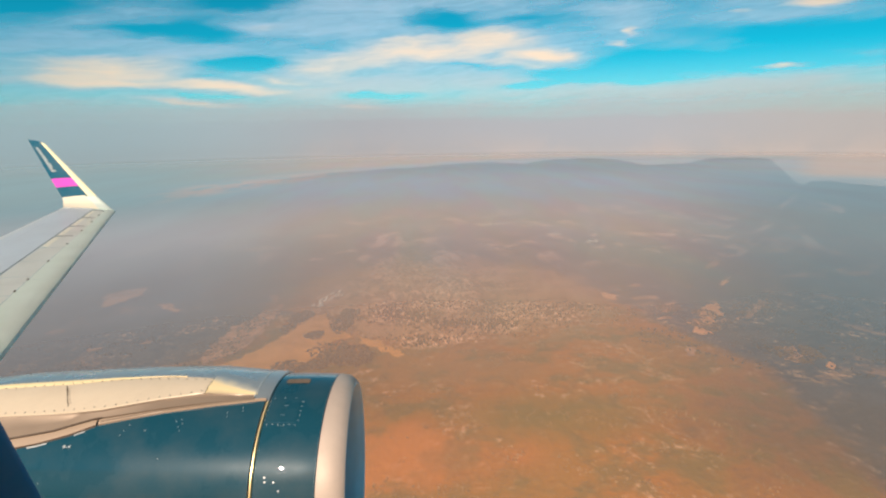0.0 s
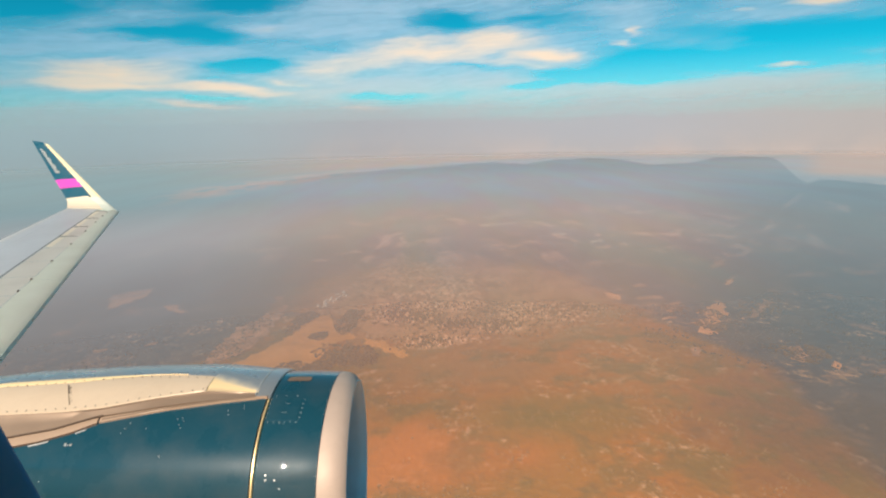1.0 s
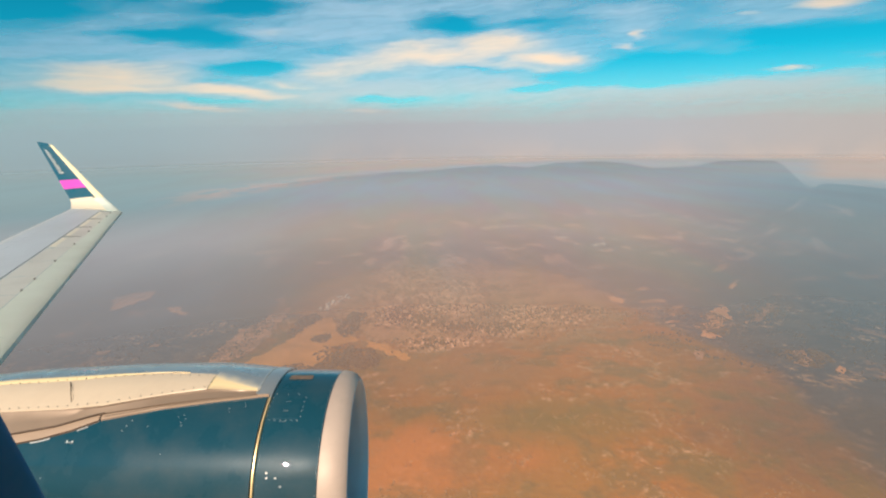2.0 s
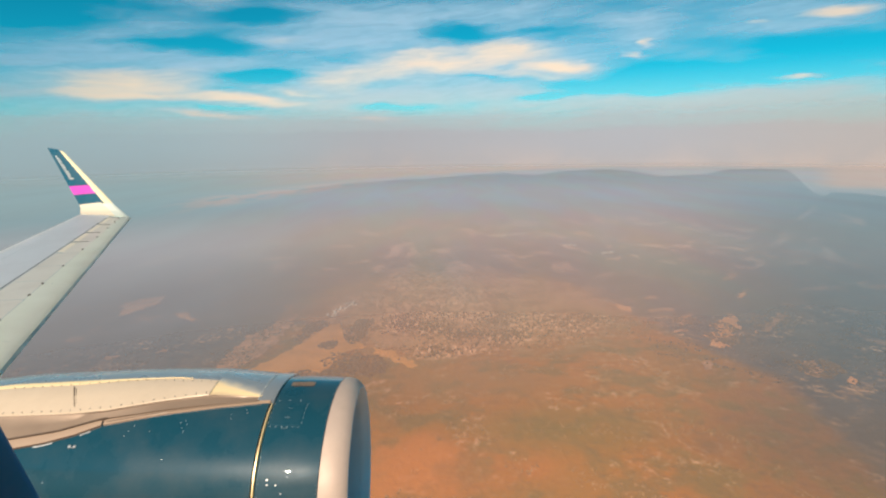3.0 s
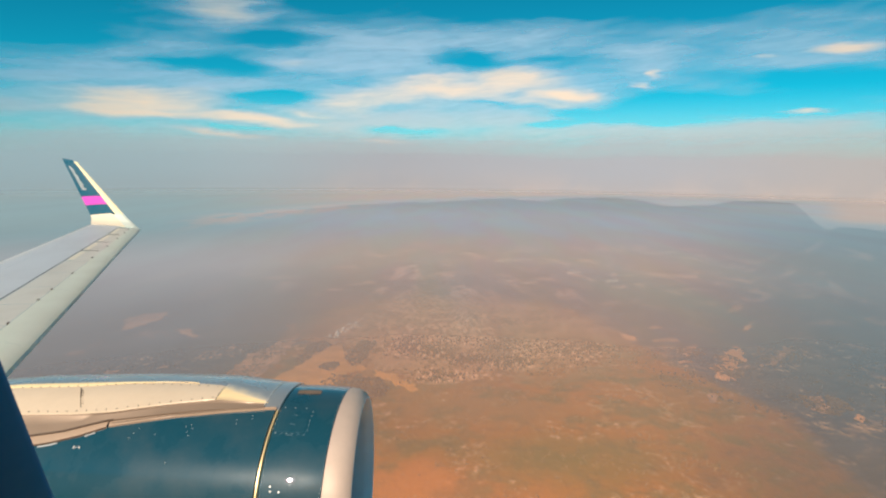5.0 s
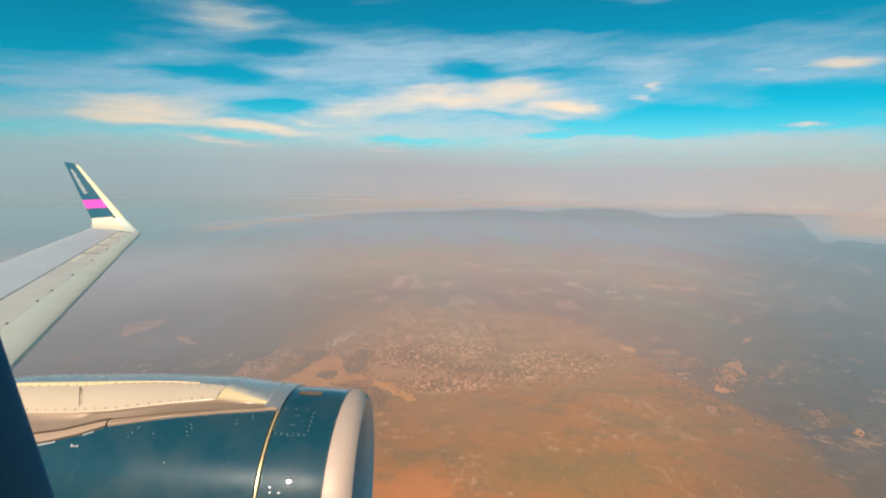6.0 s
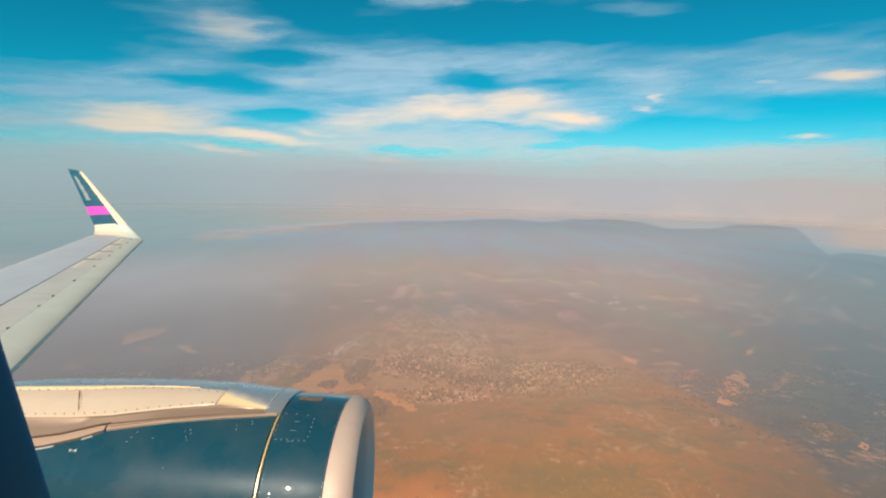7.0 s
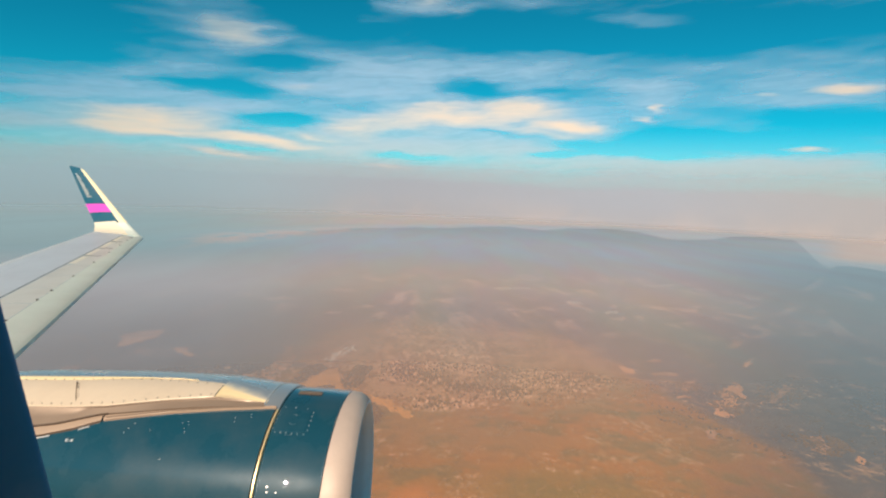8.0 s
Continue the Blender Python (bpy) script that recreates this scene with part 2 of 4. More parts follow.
    # red earth, olive grass and darker brown patches on the plateau
    for cx, cy, rx, ry, tone, much in ((-10, 650, 120, 90, (0.58, 0.18, 0.045), 0.5), (170, 740, 150, 70, (0.26, 0.18, 0.05), 0.6), (540, 690, 240, 190, (0.17, 0.115, 0.07), 0.6), (-60, 640, 90, 90, (0.72, 0.25, 0.06), 0.5), (60, 900, 170, 70, (0.38, 0.20, 0.07), 0.5)):
        d = k.vec("LENGTH", k.vec("MULTIPLY", k.vec("SUBTRACT", o, (cx, cy, 0)), (1 / rx, 1 / ry, 0)))
        d = k.math("ADD", d, k.math("MULTIPLY", k.math("SUBTRACT", mid, 0.5), 2.2))
        soil = k.mix(k.span(d, 0.3, 1.2, much, 0.0), soil, tone)
    k.bump(k.math("ADD", mid, fine), 0.45, 4.0)
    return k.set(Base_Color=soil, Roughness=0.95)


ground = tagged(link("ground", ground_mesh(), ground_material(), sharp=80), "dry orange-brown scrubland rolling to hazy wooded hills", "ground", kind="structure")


def disc(z, r0, r1):
    rad = [r0 + (r1 - r0) * (i / 24) ** 1.5 for i in range(25)]
    ang = np.linspace(0, 2 * math.pi, 97)[:-1]
    bm = skin([[(r * math.cos(a), r * math.sin(a), z) for a in ang] for r in rad], close_v=True)
    return bm


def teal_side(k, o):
    """The haze colour turns blue-green towards both ends of the valley."""
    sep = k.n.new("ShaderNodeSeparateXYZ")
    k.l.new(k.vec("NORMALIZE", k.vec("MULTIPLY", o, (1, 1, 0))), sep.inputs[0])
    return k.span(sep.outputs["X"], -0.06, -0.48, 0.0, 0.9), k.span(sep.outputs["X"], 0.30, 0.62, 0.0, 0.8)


def haze_material(name, near, mid, far, rim, side, stops):
    """Distance haze put into a sheet's colour and opacity, thickening from the valley's middle."""
    k = Net(name)
    o = k.obj()
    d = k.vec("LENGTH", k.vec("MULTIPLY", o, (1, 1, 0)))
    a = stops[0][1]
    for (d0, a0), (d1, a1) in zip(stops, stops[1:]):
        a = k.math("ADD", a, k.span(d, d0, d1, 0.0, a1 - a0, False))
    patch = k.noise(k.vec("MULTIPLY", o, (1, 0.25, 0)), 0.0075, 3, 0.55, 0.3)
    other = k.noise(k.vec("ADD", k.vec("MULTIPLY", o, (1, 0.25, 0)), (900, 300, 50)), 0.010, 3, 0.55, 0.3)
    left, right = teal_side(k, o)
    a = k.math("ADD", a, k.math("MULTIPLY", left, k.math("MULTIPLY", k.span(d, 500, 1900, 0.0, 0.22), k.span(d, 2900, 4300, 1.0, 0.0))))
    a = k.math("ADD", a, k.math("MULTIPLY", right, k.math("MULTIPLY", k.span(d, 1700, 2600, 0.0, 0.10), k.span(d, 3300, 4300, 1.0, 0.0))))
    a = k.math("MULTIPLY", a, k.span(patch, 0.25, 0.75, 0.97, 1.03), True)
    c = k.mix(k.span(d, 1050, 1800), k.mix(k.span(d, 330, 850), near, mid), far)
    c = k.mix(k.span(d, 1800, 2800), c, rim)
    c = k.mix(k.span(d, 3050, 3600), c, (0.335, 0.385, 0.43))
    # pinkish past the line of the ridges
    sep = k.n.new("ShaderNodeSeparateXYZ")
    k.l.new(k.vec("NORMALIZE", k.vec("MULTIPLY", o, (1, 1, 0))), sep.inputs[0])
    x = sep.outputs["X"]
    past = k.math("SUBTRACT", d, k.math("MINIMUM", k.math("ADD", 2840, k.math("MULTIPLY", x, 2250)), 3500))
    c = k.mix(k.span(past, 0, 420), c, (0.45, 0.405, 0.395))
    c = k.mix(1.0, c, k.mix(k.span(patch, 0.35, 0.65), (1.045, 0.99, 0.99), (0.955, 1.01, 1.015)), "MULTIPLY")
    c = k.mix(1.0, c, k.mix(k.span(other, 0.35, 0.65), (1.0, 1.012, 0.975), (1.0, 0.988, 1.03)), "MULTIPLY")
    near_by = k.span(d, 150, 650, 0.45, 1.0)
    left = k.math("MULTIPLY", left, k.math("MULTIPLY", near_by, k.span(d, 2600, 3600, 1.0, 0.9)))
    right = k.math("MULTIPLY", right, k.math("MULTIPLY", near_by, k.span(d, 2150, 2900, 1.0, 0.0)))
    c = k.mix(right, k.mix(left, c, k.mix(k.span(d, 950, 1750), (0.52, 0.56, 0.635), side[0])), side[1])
    # pink sunlit haze painted along the low ridge, and tan haze past the side ridge
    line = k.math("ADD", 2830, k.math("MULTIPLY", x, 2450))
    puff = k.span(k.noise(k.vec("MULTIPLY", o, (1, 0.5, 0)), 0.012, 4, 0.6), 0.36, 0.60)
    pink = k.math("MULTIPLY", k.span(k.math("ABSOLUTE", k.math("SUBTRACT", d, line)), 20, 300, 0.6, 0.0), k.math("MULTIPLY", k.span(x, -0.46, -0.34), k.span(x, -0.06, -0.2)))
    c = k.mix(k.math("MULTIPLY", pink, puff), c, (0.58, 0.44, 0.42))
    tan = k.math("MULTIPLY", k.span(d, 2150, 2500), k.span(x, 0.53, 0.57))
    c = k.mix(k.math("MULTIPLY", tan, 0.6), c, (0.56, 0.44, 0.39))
    return k.veil(c, a)


haze_low = tagged(link("haze_bank", disc(62, 2800, 4555), haze_material("low_haze_sheet", (0.31, 0.285, 0.285), (0.31, 0.285, 0.285), (0.31, 0.285, 0.285), (0.30, 0.275, 0.28), ((0.23, 0.28, 0.30), (0.25, 0.25, 0.27)), ((2800, 0.0), (3500, 0.08), (4000, 0.4), (4250, 0.4), (4555, 0.0)))), "beige haze sheet lying in the valleys behind the hills", "haze", kind="structure")
haze_high = tagged(link("haze_veil", disc(225, 20, 4700), haze_material("high_haze_sheet", (0.78, 0.59, 0.50), (0.62, 0.525, 0.50), (0.455, 0.50, 0.585), (0.36, 0.42, 0.485), ((0.255, 0.395, 0.455), (0.255, 0.40, 0.485)), ((20, 0.05), (330, 0.14), (620, 0.40), (1050, 0.61), (1400, 0.665), (1700, 0.72), (2300, 0.76), (2700, 0.78), (3000, 0.78), (3200, 0.76), (3500, 0.68), (3850, 0.48), (4200, 0.16), (4450, 0.02), (4550, 0.0)))), "thin grey-blue haze sheet above the valley", "haze", kind="structure")


def wall_ring(r, z0, z1, az0, az1, nu, nv, closed):
    rows = []
    for j in range(nv + 1):
        z = z0 + (z1 - z0) * j / nv
        rows.append([(r * math.sin(radians(az0 + (az1 - az0) * i / nu)), r * math.cos(radians(az0 + (az1 - az0) * i / nu)), z) for i in range(nu if closed else nu + 1)])
    return skin(rows, close_v=closed)


def far_haze_material():
    k = Net("horizon_haze")
    o = k.obj()
    z = k.n.new("ShaderNodeSeparateXYZ")
    k.l.new(o, z.inputs[0])
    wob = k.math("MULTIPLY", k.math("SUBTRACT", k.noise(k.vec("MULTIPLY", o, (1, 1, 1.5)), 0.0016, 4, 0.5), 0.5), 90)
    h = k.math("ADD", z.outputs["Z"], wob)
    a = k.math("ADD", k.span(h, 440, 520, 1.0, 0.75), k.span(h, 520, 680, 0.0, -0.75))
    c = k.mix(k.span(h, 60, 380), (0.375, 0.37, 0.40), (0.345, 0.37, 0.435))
    # sunlit haze painted as a pinkish tone low behind the hills
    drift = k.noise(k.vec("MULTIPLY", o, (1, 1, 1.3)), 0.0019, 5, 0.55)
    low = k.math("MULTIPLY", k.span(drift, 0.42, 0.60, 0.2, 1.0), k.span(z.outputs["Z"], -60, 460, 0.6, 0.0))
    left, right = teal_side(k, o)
    # haze tint by bearing, evening out sunlight that falls stronger on the right
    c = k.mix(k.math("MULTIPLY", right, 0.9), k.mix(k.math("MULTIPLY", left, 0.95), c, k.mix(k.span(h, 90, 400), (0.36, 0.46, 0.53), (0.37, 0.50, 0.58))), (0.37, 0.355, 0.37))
    # far left painted brighter, where the wall turns away from the sun
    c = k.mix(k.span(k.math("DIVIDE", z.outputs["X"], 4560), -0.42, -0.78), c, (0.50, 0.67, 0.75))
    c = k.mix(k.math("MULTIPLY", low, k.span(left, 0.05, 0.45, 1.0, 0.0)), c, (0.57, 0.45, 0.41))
    return k.veil(c, a)


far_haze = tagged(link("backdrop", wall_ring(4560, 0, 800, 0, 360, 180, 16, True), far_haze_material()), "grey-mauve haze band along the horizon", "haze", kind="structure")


def cloud_dome():
    rows, uv = [], []
    for j in range(41):
        el = radians(-1.5 + 34 * j / 40)
        rows.append([(4760 * math.cos(el) * math.sin(radians(a)), 4760 * math.cos(el) * math.cos(radians(a)), H + 4760 * math.sin(el)) for a in np.linspace(-62, 62, 90)])
    return skin(rows)


def cloud_material():
    k = Net("cloud_cover")
    o = k.obj()
    # degrees of bearing and of height, near enough for a dome this far off
    q = k.vec("MULTIPLY", k.vec("SUBTRACT", o, (0, 0, H)), (1 / 83.1, 0, 1 / 83.1))

    def drift(scale, size, amount, detail):
        n = k.n.new("ShaderNodeTexNoise")
        k.l.new(k.vec("MULTIPLY", q, scale), n.inputs["Vector"])
        n.inputs["Scale"].default_value, n.inputs["Detail"].default_value = size, detail
        return k.vec("MULTIPLY", k.vec("SUBTRACT", n.outputs["Color"], (0.5, 0.5, 0.5)), amount)

    slow = drift((0.10, 0, 0.30), 1.3, (2.6, 0, 0.9), 2.0)
    curl = drift((0.22, 0, 1.0), 1.6, (3.0, 0, 0.7), 4.0)
    q2 = k.vec("ADD", q, slow)
    q3 = k.vec("ADD", q2, curl)
    roll = k.n.new("ShaderNodeVectorRotate")
    roll.rotation_type = "Y_AXIS"
    k.l.new(q3, roll.inputs["Vector"])
    roll.inputs["Angle"].default_value = radians(5)
    lean = roll.outputs[0]
    streak = k.noise(k.vec("MULTIPLY", lean, (0.07, 0, 0.50)), 1.0, 4, 0.5)
    fine = k.noise(k.vec("MULTIPLY", lean, (0.22, 0, 1.5)), 1.0, 4, 0.55)

    def patch(az, el, w, h, tilt=0.0):
        p = k.vec("SUBTRACT", q3, (az, 0, el))
        if tilt:
            r = k.n.new("ShaderNodeVectorRotate")
            r.rotation_type = "Y_AXIS"
            k.l.new(p, r.inputs["Vector"])
            r.inputs["Angle"].default_value = radians(tilt)
            p = r.outputs[0]
        return k.span(k.vec("LENGTH", k.vec("MULTIPLY", p, (1 / w, 0, 1 / h))), 0.0, 1.6, 1.0, 0.0)

    def gather(spots):
        """One minus the product of what each spot lets through."""
        clear = 1.0
        for s in spots:
            clear = k.math("MULTIPLY", clear, k.math("SUBTRACT", 1.0, k.math("MULTIPLY", patch(*s[:4], s[5]), s[4])))
        return k.math("SUBTRACT", 1.0, clear)

    cool = gather(CLOUDS_COOL)
    bright = gather(CLOUDS_WARM)
    gaps = gather(CLOUD_GAPS)
    sep = k.n.new("ShaderNodeSeparateXYZ")
    k.l.new(q, sep.inputs[0])
    el = sep.outputs["Z"]
    low = k.math("ADD", k.span(el, 1.5, 6.0, 0.72, 0.40), k.span(el, 6.0, 15.0, 0.0, -0.30))
    ragged = k.math("ADD", k.span(streak, 0.3, 0.7, -0.17, 0.17, False), k.span(fine, 0.3, 0.7, -0.15, 0.15, False))
    body = k.math("ADD", k.math("ADD", low, k.math("MULTIPLY", k.math("MAXIMUM", cool, bright), 0.75)), ragged)
    body = k.math("SUBTRACT", body, k.math("MULTIPLY", gaps, 0.75))
    alpha = k.span(body, -0.05, 1.15, 0.0, 0.92)
    warm = k.span(k.math("ADD", k.math("SUBTRACT", bright, k.math("MULTIPLY", gaps, 0.3)), k.math("MULTIPLY", ragged, 0.8)), 0.22, 1.12)
    c = k.mix(warm, k.mix(k.span(el, 2.5, 8.0), (0.44, 0.53, 0.59), (0.37, 0.53, 0.72)), (0.86, 0.68, 0.55))
    # cloud colour paler left and darker right, evening out the sunlight on the dome
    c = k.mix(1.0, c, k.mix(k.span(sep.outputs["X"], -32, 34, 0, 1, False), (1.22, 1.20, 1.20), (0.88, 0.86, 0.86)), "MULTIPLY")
    return k.veil(c, k.math("MAXIMUM", alpha, k.span(el, 2.0, 7.0, 0.40, 0.0)))


# bearing, height, half width and half height in degrees, density, and slope
CLOUDS_COOL = (
    (-27.3, 13.01, 7.8, 1.79, 0.40, 20),
    (-22.0, 14.38, 6.7, 2.24, 0.35, 10),
    (-33.0, 7.64, 11.8, 1.35, 0.50, 0),
    (-27.7, 9.00, 6.7, 0.90, 0.45, 0),
    (-25.2, 10.22, 4.5, 0.56, 0.35, -4),
    (-9.6, 11.01, 7.3, 2.13, 0.60, 0),
    (-1.0, 10.96, 7.3, 2.02, 0.62, 0),
    (7.5, 11.71, 6.2, 1.68, 0.60, 0),
    (-13.7, 9.27, 4.2, 0.84, 0.65, 6),
    (15.6, 10.48, 4.8, 0.67, 0.55, 0),
    (17.6, 9.22, 3.9, 1.40, 0.45, 0),
    (23.2, 11.41, 7.3, 0.90, 0.50, -8),
    (29.5, 11.74, 5.6, 0.62, 0.40, -10),
    (27.8, 9.53, 6.7, 1.23, 0.40, 0),
    (26.9, 8.62, 3.6, 0.56, 0.50, 0),
    (-3.4, 17.32, 4.2, 1.35, 0.70, 0),
    (5.5, 17.05, 2.2, 0.67, 0.50, 0),
    (16.7, 15.34, 4.0, 0.62, 0.62, -7),
    (2.1, 4.56, 12.9, 1.68, 0.55, 0),
    (-9.5, 4.43, 6.7, 1.68, 0.60, 0),
    (20.1, 3.16, 9.0, 0.79, 0.65, 0),
    (29.8, 3.45, 8.4, 1.12, 0.60, -5),
    (-19.3, 1.30, 18.5, 1.01, 0.45, 0),
    (-35.0, 4.21, 7.3, 0.90, 0.45, 0),
    (-34.3, 6.45, 4.2, 0.50, 0.50, 0),
    (10.5, 7.25, 5.0, 1.23, 0.50, 0),
    (25.0, 6.65, 2.8, 0.79, 0.30, 0),
    (-19.7, 6.77, 7.8, 0.79, 0.40, 0),
    (-6.4, 8.69, 6.7, 0.79, 0.45, 0),
)
CLOUDS_WARM = (
    (-19.9, 12.90, 4.9, 1.68, 0.62, 0),
    (-21.2, 13.75, 2.8, 0.90, 0.40, -10),
    (-27.5, 5.01, 6.2, 1.23, 0.85, 0),
    (-27.4, 4.08, 4.0, 0.50, 0.95, 0),
    (-25.8, 5.97, 5.6, 0.90, 0.45, 0),
    (-18.1, 3.99, 6.3, 0.56, 1.00, -5),
    (-20.4, 2.53, 4.0, 0.34, 0.85, -5),
    (-13.7, 4.45, 3.9, 0.39, 0.60, -7),
    (-6.3, 6.30, 7.8, 1.46, 0.72, 0),
    (5.7, 8.20, 6.7, 1.51, 0.92, -8),
    (0.3, 7.18, 7.3, 0.90, 0.75, -6),
    (11.5, 6.53, 4.0, 0.50, 0.90, -5),
    (-9.5, 4.97, 3.9, 1.35, 0.45, 0),
    (26.0, 9.08, 1.4, 0.39, 0.75, 0),
    (18.2, 8.31, 0.9, 0.45, 0.80, 0),
    (17.8, 7.24, 1.1, 0.28, 0.65, -10),
    (31.0, 9.33, 2.7, 0.56, 0.98, 0),
    (29.3, 4.71, 2.0, 0.28, 0.95, 0),
    (-6.2, 2.11, 3.5, 0.34, 0.65, 0),
    (-3.4, 17.41, 3.4, 1.01, 0.55, 0),
    (-0.1, 16.34, 1.2, 0.67, 0.40, 0),
    (16.3, 15.38, 3.1, 0.39, 0.50, -7),
    (-2.0, 8.12, 3.4, 0.56, 0.60, 0),
    (-13.7, 9.17, 2.8, 0.50, 0.50, 6),
    (10.1, 5.69, 6.7, 0.50, 0.50, -4),
)
CLOUD_GAPS = (
    (-33.3, 11.49, 9.5, 3.70, 0.95, 14),
    (-15.7, 11.14, 4.8, 0.62, 0.90, 0),
    (-20.1, 8.42, 4.2, 0.67, 0.80, 0),
    (-16.2, 6.04, 3.5, 0.84, 1.00, 0),
    (-5.0, 3.30, 3.7, 0.39, 1.00, -2),
    (2.1, 9.61, 3.7, 0.90, 1.00, -8),
    (4.1, 14.78, 9.0, 1.57, 0.85, 0),
    (-13.5, 16.24, 4.8, 2.24, 0.70, 0),
    (24.5, 14.24, 11.8, 1.35, 0.85, 0),
    (15.8, 4.44, 7.8, 0.79, 1.00, -6),
    (24.0, 5.44, 8.4, 1.12, 0.98, -5),
    (30.6, 7.05, 7.3, 1.01, 0.90, -3),
    (9.7, 3.89, 2.4, 0.39, 0.85, 0),
    (-9.6, 13.99, 4.5, 0.90, 0.40, 0),
    (18.0, 12.88, 5.6, 0.90, 0.50, 0),
    (11.7, 14.10, 5.6, 1.01, 0.60, 0),
    (-24.5, 8.36, 3.4, 0.45, 0.50, 0),
    (-30.6, 10.06, 3.9, 0.79, 0.50, 0),
    (3.1, 5.89, 3.4, 0.22, 0.35, -6),
    (-19.3, 3.20, 2.5, 0.22, 0.60, 0),
)
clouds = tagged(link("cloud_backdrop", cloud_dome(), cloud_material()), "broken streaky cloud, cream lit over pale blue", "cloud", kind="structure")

# ---- jet engine ----
AXIS = (FWD + OUT * math.tan(radians(3.0)) + UP * math.tan(radians(-0.5))).normalized()
E_UP = (UP - AXIS * AXIS.z).normalized()
E_SIDE = -AXIS.cross(E_UP)
if E_SIDE.dot(OUT) > 0:
    E_SIDE = -E_SIDE
E_MID = air(-2.0, 4.779, -3.045)


def eng(s, phi, r):
    """Engine axes: along the axis, degrees from the top towards the cabin, radius."""
    a = radians(phi)
    return E_MID + AXIS * s + E_UP * (r * math.cos(a)) + E_SIDE * (r * math.sin(a))


def scarf(s, phi):
    """The intake plane is turned in: its far side and crown sit further back."""
    w = min(1.0, max(0.0, (s - 0.58) / 0.2))
    q = math.sin(radians(phi))
    return s - w * (0.055 * (1 - max(0.0, q)) + 0.065 * max(0.0, -q))


def lathe(profile, a0=-180, a1=180, n=96):
    full = a1 - a0 >= 360
    angs = [a0 + (a1 - a0) * i / n for i in range(n if full else n + 1)]
    return skin([[eng(scarf(s, a), a, r) for a in angs] for s, r in profile], close_v=full)


def cowl_radius(s):
    if s > 0.08:
        return 0.944 + 0.044 * (s - 0.08) - 0.1 * (s - 0.08) ** 2
    return float(np.interp(s, (-3.2, -2.4, -1.4, -0.4, 0.08), (0.78, 0.87, 0.925, 0.944, 0.955)))


def boundary(s):
    """Where the pale upper fairing meets the navy cowl."""
    return float(np.interp(s, (-3.2, -2.3, -1.78, -1.53, -1.33, -0.8, -0.35, 0.02), (52, 49, 43, 38.6, 33.4, 26, 21.4, 18.4)))


def bolt_mesh(r, h, material):
    bm = bmesh.new()
    bmesh.ops.create_cone(bm, cap_ends=True, segments=8, radius1=r, radius2=r * 0.7, depth=h)
    me = bpy.data.meshes.new("fastener")
    bm.to_mesh(me)
    bm.free()
    me.materials.append(material)
    return me


def bolt(name, me, s, phi, r, parent):
    ob = new(name, me)
    ob.parent = parent
    n = (eng(s, phi, 1) - eng(s, phi, 0)).normalized()
    ob.matrix_basis = Matrix.Translation(eng(s, phi, r)) @ n.to_track_quat("Z", "Y").to_matrix().to_4x4()
    return ob


def raised(s0, s1, p0, p1, lift, thick, ns=8, np_=8, corner=0.0):
    """A curved plate that lies on the cowl."""
    rows = []
    for i in range(ns + 1):
        u = i / ns
        s = s0 + (s1 - s0) * u
        cut = corner * (max(0, 1 - u * 6) + max(0, 1 - (1 - u) * 6))
        rows.append([eng(s, p0 + cut + (p1 - p0 - 2 * cut) * j / np_, cowl_radius(s) + lift + thick) for j in range(np_ + 1)])
    bm = skin(rows)
    bmesh.ops.solidify(bm, geom=bm.faces[:], thickness=thick)
    return bm


def lid(s0, s1, p0, p1, lift, corner):
    """A thin flush door: its rim is turned down into the cowl."""
    us = [0, 0.03, 0.06] + [0.06 + 0.88 * i / 8 for i in range(1, 8)] + [0.94, 0.97, 1]
    rows = []
    for u in us:
        s = s0 + (s1 - s0) * u
        cut = corner * (max(0, 1 - u * 6) ** 2 + max(0, 1 - (1 - u) * 6) ** 2)
        row = []
        for v in us:
            rim = min(u, 1 - u) < 0.001 or min(v, 1 - v) < 0.001
            row.append(eng(s, p0 + cut + (p1 - p0 - 2 * cut) * v, cowl_radius(s) + (-0.002 if rim else lift)))
        rows.append(row)
    return skin(rows)


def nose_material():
    """Grey metal with a golden sun highlight put into its colour along the nose."""
    k = Net("nose_metal_highlight")
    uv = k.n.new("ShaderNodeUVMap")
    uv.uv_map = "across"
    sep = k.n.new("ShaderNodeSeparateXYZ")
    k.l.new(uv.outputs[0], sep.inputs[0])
    glint = k.math("ADD", sep.outputs["Y"], k.math("MULTIPLY", k.math("SUBTRACT", k.noise(k.obj(), 9.0, 4), 0.5), 0.35))
    c = k.mix(k.span(glint, 0.12, 0.62), (0.55, 0.58, 0.58), (1.0, 0.78, 0.44))
    c = k.mix(k.span(glint, 0.78, 1.0, 0.0, 0.5), c, (0.55, 0.40, 0.28))
    return k.set(Base_Color=c, Roughness=0.32, Metallic=k.span(glint, 0.1, 0.5, 0.6, 0.1), Coat_Weight=0.15)


